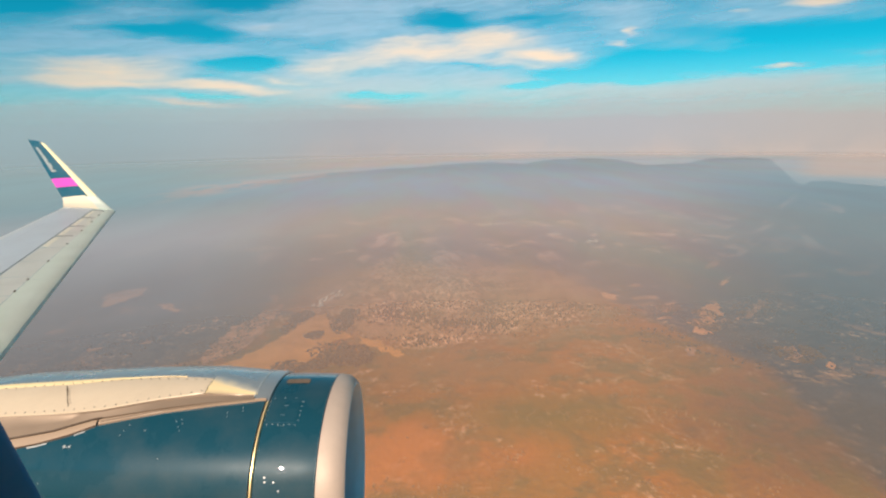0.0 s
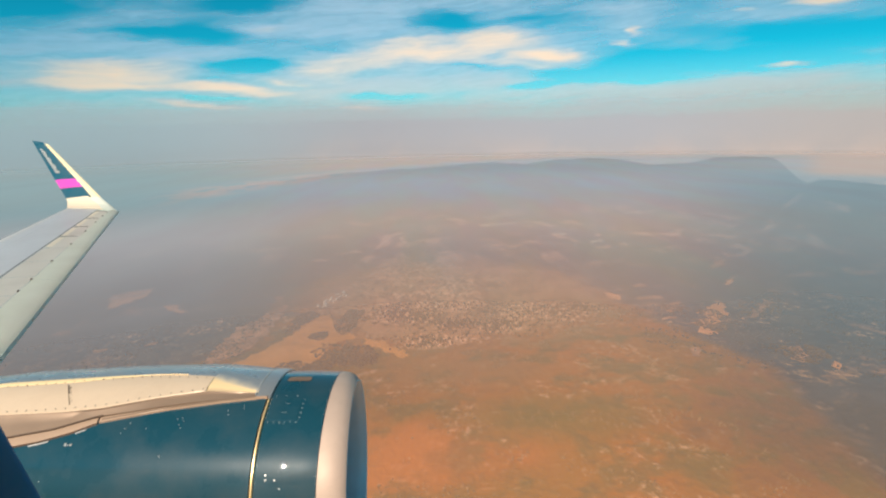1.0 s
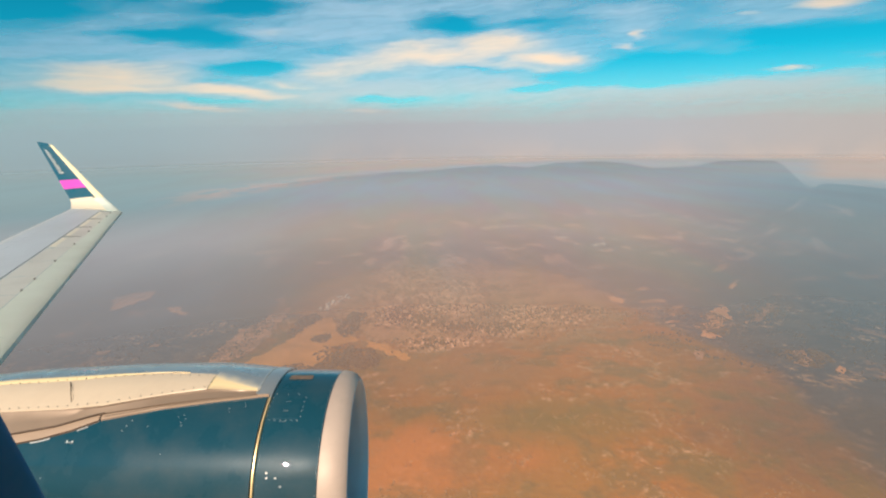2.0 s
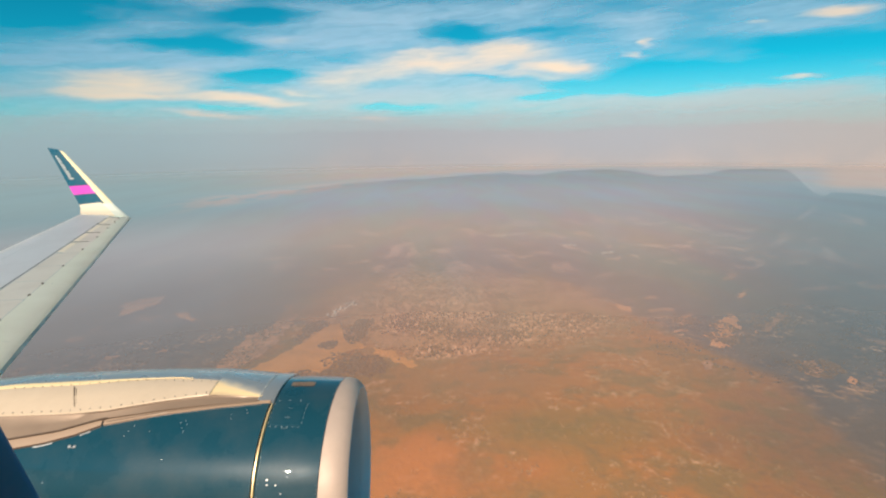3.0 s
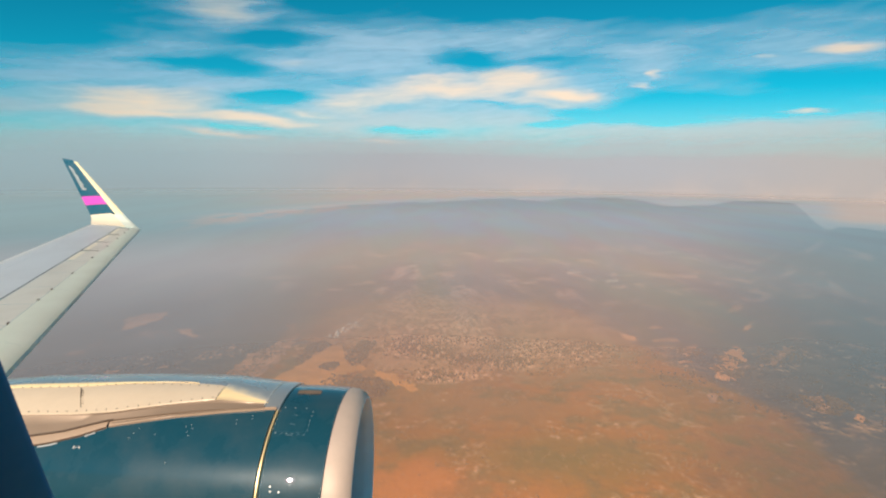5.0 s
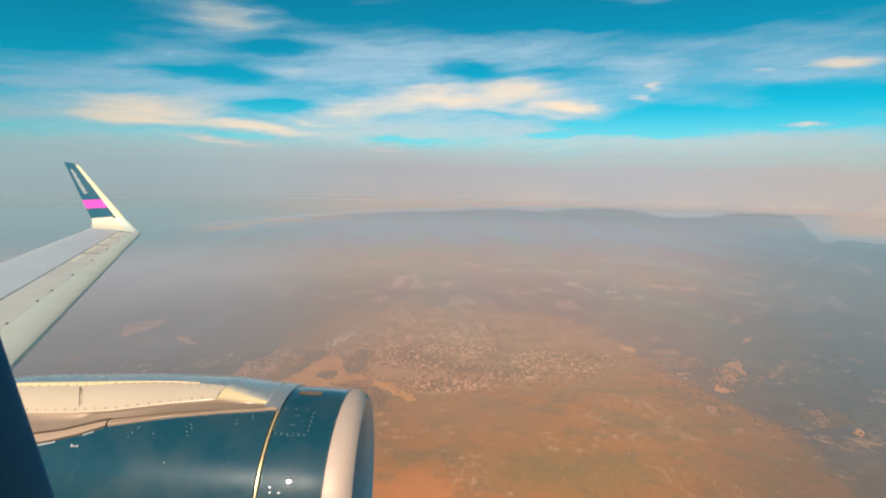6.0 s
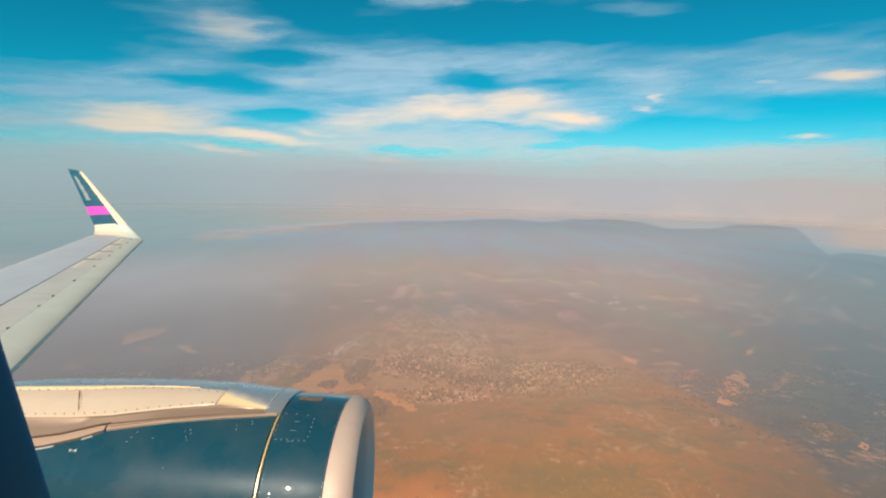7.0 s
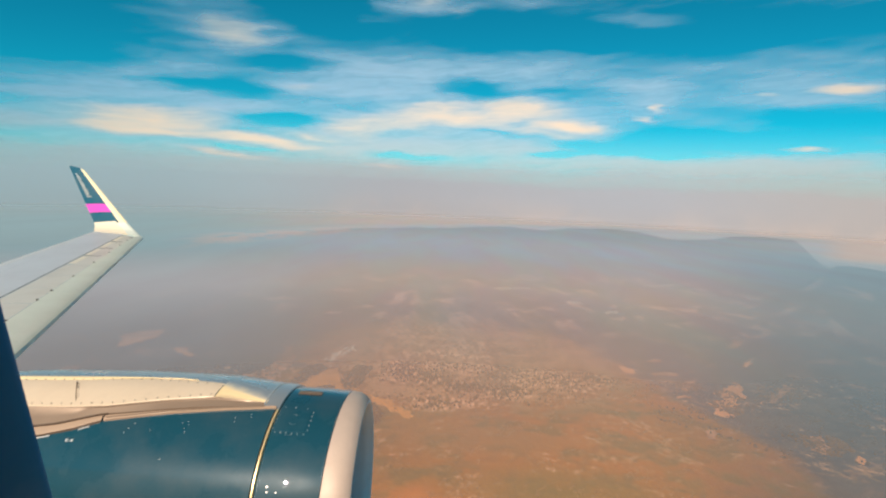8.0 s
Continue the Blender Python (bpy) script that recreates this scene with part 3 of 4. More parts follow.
def jet_engine():
    e = thing("jet_engine", "glossy navy jet engine with bare metal lip and pale fairing", "engine")
    # intake lip: bare metal, rolled from the cowl to the duct
    lip = [(0.58, 0.940), (0.63, 0.9372), (0.68, 0.931), (0.72, 0.922), (0.755, 0.909), (0.78, 0.894), (0.797, 0.878), (0.806, 0.866)]
    throat = [(0.806, 0.8655), (0.8085, 0.856), (0.806, 0.844), (0.797, 0.833), (0.78, 0.824), (0.75, 0.812), (0.70, 0.797), (0.62, 0.782)]
    part("intake_lip", lathe(lip), M_LIP, e, "dull aluminium intake lip")
    part("intake_duct", lathe(throat + [(0.45, 0.775), (0.1, 0.80), (-0.25, 0.82)]), M_DUCT, e, "grey acoustic duct lining")
    spinner = part("spinner", lathe([(-0.25, 0.30), (-0.1, 0.24), (0.03, 0.12), (0.08, 0.01)], n=32), M_DUCT, e)
    for i in range(22):
        a = 360 * i / 22
        rows = []
        for j in range(6):
            r = 0.25 + 0.56 * j / 5
            tw = 6 + 10 * j / 5
            rows.append([eng(-0.22, a - tw / 2, r), eng(-0.34, a + tw / 2, r)])
        bm = skin(rows)
        bmesh.ops.solidify(bm, geom=bm.faces[:], thickness=0.012)
        part("fan_blade", bm, M_RIVET, e)
    part("fan_plate", lathe([(-0.4, 0.82), (-0.42, 0.4), (-0.42, 0.05)], n=48), M_EDGE, e)

    fan = part("fan_cowl", lathe([(0.578, 0.935), (0.574, cowl_radius(0.574))] + [(q, cowl_radius(q)) for q in np.linspace(0.56, 0.085, 18)] + [(0.078, 0.938)]), M_NAVY, e, "glossy navy fan cowl")
    ring = [(0.074, 0.940), (0.073, 0.957), (0.068, 0.961), (0.061, 0.961), (0.056, 0.945)]
    part("seam_ring", lathe(ring, 19, 190, 60), M_GOLD, e, "bright brass-toned seam ring")
    part("seam_ring", lathe([(0.074, 0.94), (0.072, 0.951), (0.056, 0.951), (0.05, 0.94)], -170, 19, 60), M_CROWN, e, "grey metal seam ring under the strap")
    aft = [(0.046, 0.95)] + [(s, cowl_radius(s)) for s in np.linspace(0.044, -3.2, 26)]
    rev = part("reverser_cowl", lathe(aft), M_NAVY, e, "glossy navy rear cowl")
    # access panel on the fan cowl with its fasteners
    panel = part("access_panel", lid(0.10, 0.36, 16.5, 32, 0.0015, 1.2), M_NAVY, fan)
    small = bolt_mesh(0.0046, 0.004, M_SILVER)
    for i in range(6):
        bolt("rivet", small, 0.115 + 0.047 * i, 32.6, cowl_radius(0.2) + 0.002, fan)
        if i % 2 == 0:
            bolt("rivet", small, 0.115 + 0.047 * i, 15.9, cowl_radius(0.2) + 0.002, fan)
    for i in range(5):
        bolt("rivet", small, 0.088, 18.5 + 2.9 * i, cowl_radius(0.1) + 0.002, fan)
        bolt("rivet", small, 0.372, 18.5 + 2.9 * i, cowl_radius(0.38) + 0.002, fan)
    part("marking", raised(0.217, 0.260, 21.3, 21.48, 0.002, 0.0015, 3, 2), M_STENCIL, panel, "small faded stencil bar")
    part("marking", raised(0.208, 0.260, 27.1, 27.3, 0.002, 0.0015, 3, 2), M_STENCIL, panel, "small faded stencil bar")
    part("marking", raised(0.205, 0.262, 33.4, 33.55, 0.0, 0.0015, 3, 2), M_STENCIL, fan, "small faded stencil bar")
    for s0, s1, p0, p1 in ((-1.548, -1.530, 43.5, 45.0), (-1.524, -1.508, 44.3, 44.8), (-1.502, -1.484, 43.7, 44.9)):
        part("marking", raised(s0, s1, p0, p1, 0.0, 0.0015, 3, 2), M_WHITE, rev, "white stencil bar")
    # fasteners along the lip joint, the seam and the belly latches
    tiny = bolt_mesh(0.002, 0.002, M_SILVER)
    for i in range(46):
        bolt("rivet", tiny, 0.567, 2 + 2.0 * i, cowl_radius(0.567) + 0.001, fan)
    for i in range(24):
        bolt("rivet", tiny, 0.092, 42 + 2.0 * i, cowl_radius(0.092) + 0.001, fan)
    for s, p in ((0.17, 58.2), (0.175, 60.4), (0.245, 60.4), (0.29, 64.2)):
        bolt("latch_stud", bolt_mesh(0.008, 0.006, M_SILVER), s, p, cowl_radius(s) + 0.001, fan)
    for s, p in ((-0.62, 30), (-0.60, 32), (-0.66, 31), (-0.63, 34), (-0.61, 36), (-0.25, 26), (-0.24, 28.5), (-0.90, 36), (-1.05, 33), (-1.08, 36), (-1.10, 38.5), (-0.72, 50), (-1.68, 62), (-0.13, 23), (-0.12, 25)):
        bolt("rivet", small, s, p, cowl_radius(s) + 0.001, rev)

    # pale fairing over the rear cowl, drawn to a point at the seam
    def wall_foot(s):
        return float(np.interp(s, (-3.2, -2.3, -1.65, -1.34, -0.88, -0.46, 0.0), (29.5, 29, 28.2, 26.5, 20.2, 15.6, 14.5)))

    def wall_head(s):
        return float(np.interp(s, (-3.2, -2.3, -1.84, -1.22, -0.9, -0.5, 0.0), (4, 3.0, 2.2, 1.0, 0.5, 3.0, 14.2)))

    def ledge_head(s):
        return float(np.interp(s, (-3.2, -2.3, -1.68, -1.35, -0.82, -0.36, 0.0), (48, 43.5, 36.8, 30.4, 24.4, 19.9, 17.2)))

    def band(s0, s1, profile, n=40):
        return skin([[eng(s, p, q) for p, q in profile(s)] for s in np.linspace(s0, s1, n)])

    def lift(s):
        return 0.003 + 0.063 * min(1.0, max(0.0, -s / 0.55)) ** 0.8

    def crown(s):
        r, h = cowl_radius(s), wall_head(s)
        return [(-58, r - 0.02), (-48, r + lift(s) - 0.005), (-24, r + lift(s) + 0.002), (-8, r + lift(s)), (h - 3, r + lift(s) - 0.001), (h, r + lift(s) - 0.004)]

    def side(s):
        r, h, f, u = cowl_radius(s), wall_head(s), wall_foot(s), lift(s)
        q = [(h, r + u - 0.004), (h + 0.25 * (f - h), r + u), (h + 0.6 * (f - h), r + u), (f - 0.4, r + u - 0.002), (f, r + u - (0.010 if s < -0.5 else 0.004))]
        return q

    def recess(s):
        r, f, l, u = cowl_radius(s), wall_foot(s), ledge_head(s), lift(s)
        return [(f, r + u - (0.010 if s < -0.5 else 0.004)), (f + 0.12 * (l - f), r + u * 0.62), (f + 0.5 * (l - f), r + u * 0.50), (l - 0.3, r + u * 0.40), (l, r + 0.004)]

    def ledge(s):
        r, l, b = cowl_radius(s), ledge_head(s), boundary(s)
        return [(l, r + 0.006), (l + 0.3, r + 0.020), (l + 0.5 * (b - l), r + 0.020), (b - 0.4, r + 0.014), (b, r - 0.004)]

    # sky sheen on top of the fairing put in as a separate grey metal
    part("fairing_crown", band(-0.0, -3.2, crown), M_CROWN, e, "crown of the pylon fairing, its grey-blue sky sheen put into the metal")
    pyl = part("pylon_fairing", band(-0.5, -3.2, side), M_CREAM, e, "pale glossy pylon fairing panel with rivet rows")
    def nose_side(s):
        q = side(s)
        (h, hr), (f, fr) = q[0], q[-1]
        return [(h - 9, hr + 0.003), (h - 5, hr + 0.0045), (h - 2, hr + 0.005)] + [(h + (f - h) * u, hr + 0.005 + (fr - hr - 0.005) * u ** 1.5) for u in (0.12, 0.3, 0.5, 0.7, 0.85, 1.0)]

    bm = band(0.0, -0.494, nose_side, 14)
    uv = bm.loops.layers.uv.new("across")
    bm.verts.index_update()
    for face in bm.faces:
        for loop in face.loops:
            loop[uv].uv = (loop.vert.index // 9 / 13, loop.vert.index % 9 / 8)
    part("fairing_nose", bm, nose_material(), e, "pointed nose of the fairing with a golden highlight in its colour")
    # shade below the panel put into this strip's brown colour
    part("lower_fairing", band(0.0, -3.2, recess), M_TAUPE, e, "recess strip with its shade painted dull brown")
    part("fairing_ledge", band(0.05, -1.32, ledge), M_LEDGE, e, "narrow pale brown ledge above the cowl")
    part("fairing_ledge", band(-1.335, -3.2, ledge), M_PLATE, e, "wider light brown ledge plate")

    def shade_line(s):
        l, r = ledge_head(s), cowl_radius(s)
        return [(l - 0.9, r + 0.4 * lift(s) - 0.006), (l - 0.7, r + 0.4 * lift(s) + 0.004), (l - 0.1, r + 0.4 * lift(s) + 0.004), (l + 0.1, r + 0.004)]

    def foot_line(s):
        b, r = boundary(s), cowl_radius(s)
        return [(b - 0.35, r + 0.010), (b - 0.25, r + 0.016), (b + 0.1, r + 0.010), (b + 0.35, r - 0.002)]

    # shade above the ledge plate put in as a dark band
    part("dark_strip", band(-1.30, -3.2, shade_line), M_GAP, e, "dark strip painted for the shade above the ledge plate")
    part("dark_strip", band(-1.34, -2.6, foot_line), M_GAP, e, "dark edge under the ledge plate")
    part("nose_strap", lathe([(0.076, 0.94), (0.073, 0.957), (0.04, 0.966), (-0.05, 0.968), (-0.06, 0.95)], -60, 18.0, 24), M_CROWN, e, "grey metal strap at the nose")
    part("strap_edge", lathe([(-0.056, 0.96), (-0.058, 0.9705), (-0.066, 0.9705), (-0.068, 0.96)], -14, 17.0, 20), M_SILVER, e, "thin bright edge of the nose strap")
    part("crown_panel", raised(0.15, 0.36, -3, 2.5, 0.001, 0.004, corner=0.4), M_LEDGE, fan, "small brown panel on the crown")
    # sun highlight painted as a bright lip on the panel head; scuffed metal under the ledge
    def highlight_lip(s):
        r, h, u = cowl_radius(s), wall_head(s), lift(s)
        wide = 0.08 + 0.5 * min(1.0, max(0.0, (-s - 0.75) / 0.5)) + 4.2 * min(1.0, max(0.0, (-s - 1.05) / 0.7))
        return [(h - 0.3, r + u - 0.003), (h + 0.3 * wide, r + u + 0.004), (h + 0.7 * wide, r + u + 0.004), (h + wide, r + u - 0.001)]

    part("panel_lip", band(-0.76, -3.2, highlight_lip), M_NOSE, pyl, "lip along the panel head in the colour of its sun highlight")
    def scuffed(s):
        b, r = boundary(s), cowl_radius(s)
        return [(b + 0.5, r - 0.004), (b + 0.6, r + 0.004), (b + 1.2, r + 0.004), (b + 1.4, r - 0.004)]

    def shadow_line(s):
        l, b, r = ledge_head(s), boundary(s), cowl_radius(s)
        return [(l + 0.36 * (b - l), r + 0.016), (l + 0.40 * (b - l), r + 0.024), (l + 0.60 * (b - l), r + 0.023), (l + 0.64 * (b - l), r + 0.012)]

    part("scuff_plate", band(-1.41, -1.49, scuffed, 4), M_SILVER, rev, "worn silver scuff plate")
    part("scuff_plate", band(-1.70, -1.86, scuffed, 6), M_SILVER, rev, "worn silver scuff plate")
    # thin shadow along the ledge put in as a dark brown strip
    part("ledge_shadow", band(-0.05, -1.30, shadow_line), M_TAUPE, e, "dark brown shadow line painted along the ledge")
    dark = bolt_mesh(0.0058, 0.004, M_RIVET)
    for i in range(22):
        s = -0.53 - 0.086 * i
        up = lift(s)
        lo = float(np.interp(s, (-2.3, -1.65, -1.34, -0.88, -0.46), (27.5, 26.4, 24.9, 18.8, 13.8)))
        hi = float(np.interp(s, (-2.3, -1.82, -1.5, -1.05, -0.55), (8.0, 6.5, 5.0, 3.2, 4.5)))
        bolt("rivet", dark, s, lo, cowl_radius(s) + up, pyl)
        bolt("rivet", dark, s - 0.04, hi, cowl_radius(s) + up, pyl)
    slit = [[eng(-1.80 + 0.011 * (p - 9) + d, p, cowl_radius(-1.75) + lift(-1.75) + h) for d, h in ((-0.005, 0.0), (-0.004, 0.003), (0.004, 0.003), (0.005, 0.0))] for p in np.linspace(9, 24, 8)]
    part("panel_joint", skin(slit), M_GAP, pyl, "dark joint between two fairing panels")
    for i in range(6):
        bolt("rivet", dark, -1.78 + 0.011 * (11.5 + 2 * i - 9), 11.5 + 2 * i, cowl_radius(-1.7) + lift(-1.7), pyl)
    return e


engine = jet_engine()


# ---- wing with sharklet ----
def wing_le(o):
    return -10.23 + (14.95 - o) * 0.5006, -1.94 - (14.95 - o) * 0.053


def wing_te(o):
    return -11.80 + (15.2 - o) * 0.25, -1.80 - (15.2 - o) * 0.090


UPPER = ((0.0, 0.0), (0.004, 0.008), (0.015, 0.014), (0.04, 0.020), (0.09, 0.026), (0.17, 0.030), (0.28, 0.030), (0.40, 0.026), (0.6, 0.018), (0.8, 0.008), (1.0, 0.0))


def wing_point(o, c, lift):
    (fl, zl), (ft, zt) = wing_le(o), wing_te(o)
    chord = fl - ft
    return air(fl + (ft - fl) * c, o, zl + (zt - zl) * c + lift * chord)


def upper(c):
    return float(np.interp(c, [u[0] for u in UPPER], [u[1] for u in UPPER]))


def wing_panel(o0, o1, c0, c1, drop=0.0, n=10, m=9, thick=0.02):
    rows = []
    for i in range(n + 1):
        o = o0 + (o1 - o0) * i / n
        rows.append([wing_point(o, c0 + (c1 - c0) * j / m, upper(c0 + (c1 - c0) * j / m)) - UP * drop for j in range(m + 1)])
    bm = skin(rows)
    bmesh.ops.solidify(bm, geom=bm.faces[:], thickness=thick)
    return bm


def wing():
    w = thing("aircraft_wing", "pale grey airliner wing with slats and upswept navy sharklet", "wing")
    # box under the skin panels, with the blunt nose and the belly
    under = ((0.066, -0.006), (0.07, -0.012), (0.08, -0.018), (0.1, -0.026), (0.2, -0.055), (0.45, -0.065), (0.8, -0.025), (1.0, -0.006))
    rows = []
    for o in np.linspace(0.3, 15.0, 29):
        top = [wing_point(o, c, upper(c)) - UP * 0.014 for c in (0.065, 0.08, 0.11, 0.17, 0.4, 0.7, 0.995)]
        rows.append(top + [wing_point(o, c, z) for c, z in reversed(under)])
    # shade on the wing's nose and belly put into a bluish colour
    part("wing_box", skin(rows, close_v=True, caps=True), M_EDGE, w, "nose and underside with their shade tinted slate blue")
    # slats
    cuts = (0.4, 4.0, 6.3, 8.7, 11.1, 13.3, 15.0)
    for a, b in zip(cuts, cuts[1:]):
        rows = []
        for i in range(9):
            o = a + 0.002 + (b - a - 0.004) * i / 8
            low = [wing_point(o, c, z) + UP * 0.004 - FWD * -0.006 for c, z in ((0.10, -0.030), (0.06, -0.024), (0.035, -0.019), (0.016, -0.013), (0.004, -0.007), (-0.001, -0.003))]
            rows.append(low + [wing_point(o, c, upper(c)) + UP * 0.004 for c in (0.0, 0.004, 0.012, 0.025, 0.05, 0.08, 0.12, 0.168)])
        bm = skin(rows)
        bmesh.ops.solidify(bm, geom=bm.faces[:], thickness=0.012)
        part("slat", bm, M_SLAT, w)
    # strip of separate panels behind the slats
    edges = np.linspace(4.0, 14.75, 12)
    for a, b in zip(edges, edges[1:]):
        if a < 10.7:
            part("strip_panel", wing_panel(a + 0.008, b - 0.008, 0.176, 0.385, 0.004, 4, 4, 0.012), M_STRIP, w)
        else:
            part("strip_panel", wing_panel(a + 0.004, b - 0.004, 0.173, 0.326, 0.004, 4, 4, 0.012), M_STRIP, w)
            part("panel_joint", wing_panel(b - 0.022, b + 0.022, 0.20, 0.386, -0.003, 1, 4, 0.008), M_GAP, w, "dark joint between two strip panels")
            # glare of the sun on these panels put into a near-white cream
            part("bright_panel", wing_panel(a + 0.06, b - 0.06, 0.322, 0.384, 0.0, 4, 4, 0.012), M_BRIGHT, w, "cream panel with sun glare put into its colour")
    part("seal_line", wing_panel(4.0, 14.7, 0.388, 0.398, -0.004, 10, 2, 0.012), M_SEAL, w, "thin dark blue seal line")
    part("wing_skin", wing_panel(0.4, 15.0, 0.405, 0.80, 0.0, 14, 6), M_WING, w, "pale grey upper skin")
    for a, b in ((0.4, 8.4), (8.41, 11.6), (11.61, 14.4), (14.41, 15.0)):
        flap = part("trailing_flap", wing_panel(a, b, 0.803, 0.925, 0.0, 6, 4, 0.015), M_WING, w)
        part("trailing_edge", wing_panel(a, b, 0.928, 0.998, 0.0, 6, 3, 0.012), M_HULL, flap, "white trailing edge strip")
    knob = bpy.data.meshes.new("stud")
    bm = bmesh.new()
    bmesh.ops.create_uvsphere(bm, u_segments=8, v_segments=6, radius=0.022)
    bm.to_mesh(knob)
    bm.free()
    knob.materials.append(M_RIVET)
    for o in (5.2, 6.3, 7.0, 8.1, 8.7, 9.8, 11.1, 12.3, 13.3, 14.1, 14.6):
        ob = new("stud", knob)
        ob.parent = w
        ob.location = wing_point(o, 0.172, upper(0.17))

    # sharklet: sections from the wing tip, round the bend and up the blade
    le = (wing_le(15.0)[0], 15.0, wing_le(15.0)[1]), (-10.60, 15.22, -1.80), (-10.96, 15.38, -1.60), (-13.12, 16.35, -0.06)
    te = (wing_te(15.0)[0], 15.0, wing_te(15.0)[1]), (-11.96, 15.28, -1.77), (-12.07, 15.46, -1.68), (-13.62, 16.38, 0.03)
    ts = (0.0, 0.11, 0.2, 1.0)

    def at(t, c):
        def line(q):
            return Vector([float(np.interp(t, ts, [p[i] for p in q])) for i in range(3)])
        a, b = line(le), line(te)
        p = a + (b - a) * c
        chord = (b - a).length
        bulge = 0.055 * chord * (4 * math.sqrt(max(c, 0)) * (1 - c)) / 1.55
        n = Vector((0, -1, 0.5 if t > 0.15 else 1.5)).normalized()
        return air(*p), (FWD * n.x + OUT * n.y + UP * n.z) * bulge

    def blade(t0, t1, c0, c1, n=8, m=10, lift=0.0):
        rows = []
        for i in range(n + 1):
            t = t0 + (t1 - t0) * i / n
            row = []
            for j in range(m + 1):
                p, b = at(t, c0 + (c1 - c0) * j / m)
                row.append(p + b + b.normalized() * lift if b.length > 0 else p)
            for j in range(m, -1, -1):
                p, b = at(t, c0 + (c1 - c0) * j / m)
                row.append(p - b * 0.8 - OUT * 0.004)
            rows.append(row)
        return skin(rows, close_v=True, caps=True)

    def mark(t0, t1, c0, c1):
        rows = [[at(t0 + (t1 - t0) * i / 6, c0 + (c1 - c0) * j / 2)[0] + at(t0 + (t1 - t0) * i / 6, c0 + (c1 - c0) * j / 2)[1] * 1.0 + at(0.5, 0.5)[1].normalized() * 0.012 for j in range(3)] for i in range(7)]
        bm = skin(rows)
        bmesh.ops.solidify(bm, geom=bm.faces[:], thickness=0.006)
        return bm

    part("wing_tip", blade(0.0, 0.235, 0.30, 1.0), M_TIP, w, "cream curved tip bend")
    part("tip_slat_end", blade(0.0, 0.221, 0.0, 0.298), M_TIPEND, w, "grey-green end of the slat at the tip")
    root = part("sharklet", blade(0.236, 0.36, 0.225, 1.0), M_SHARK, w, "navy sharklet blade")
    part("magenta_band", blade(0.361, 0.475, 0.225, 1.0), M_MAGENTA, root, "bright magenta band")
    part("upper_blade", blade(0.476, 1.0, 0.225, 1.0), M_SHARK, root, "navy upper blade")
    part("leading_edge", blade(0.222, 0.985, 0.0, 0.223, 10, 8), M_SHARKEDGE, root, "sunlit pale leading edge")
    for i in range(11):
        t = 0.56 + 0.031 * i
        part("lettering_bar", mark(t, t + 0.022, 0.60 + 0.05 * (i % 3 == 1), 0.80), M_WHITE, root, "white lettering bar")
    return w


wing()


# ---- fuselage round the camera, cut open where it looks out ----
def fuselage():
    t = thing("aircraft_fuselage", "plain white airliner fuselage above the wing root", "fuselage")
    mid_o, mid_z, radius = -1.25, -0.95, 1.70
    ends = ((-24.0, 0.15, 1.1), (-21.0, 0.55, 0.75), (-17.0, 0.86, 0.28), (-13.0, 1.0, 0.0), (8.0, 1.0, 0.0), (11.0, 0.9, -0.12), (13.0, 0.66, -0.35), (14.2, 0.2, -0.55))
    stations = sorted(set([e[0] for e in ends] + [-9, -6, -4, -2.5, -1.6, -1.0, -0.65, -0.3, 0, 0.3, 0.65, 1.0, 1.6, 2.5, 4, 6] + [-23, -22, -19, -15, 9, 10, 12, 13.6]))
    angles = [radians(a) for a in range(-180, 180, 5)]

    def ring(f):
        k = float(np.interp(f, [e[0] for e in ends], [e[1] for e in ends]))
        up = float(np.interp(f, [e[0] for e in ends], [e[2] for e in ends]))
        return [air(f, mid_o + radius * k * math.cos(a), mid_z + up + radius * k * math.sin(a)) for a in angles]

    bm = skin([ring(f) for f in stations], close_v=True, caps=True)
    hole = []
    for face in bm.faces:
        c = face.calc_center_median() - BASE
        f, o = c.dot(FWD), c.dot(OUT)
        if o > -0.7 and abs(f) < 0.65 and -0.9 < c.z < 0.5:
            hole.append(face)
    bmesh.ops.delete(bm, geom=hole, context="FACES")
    bmesh.ops.solidify(bm, geom=bm.faces[:], thickness=0.04)
    part("hull", bm, M_HULL, t)
    return t


fuselage()


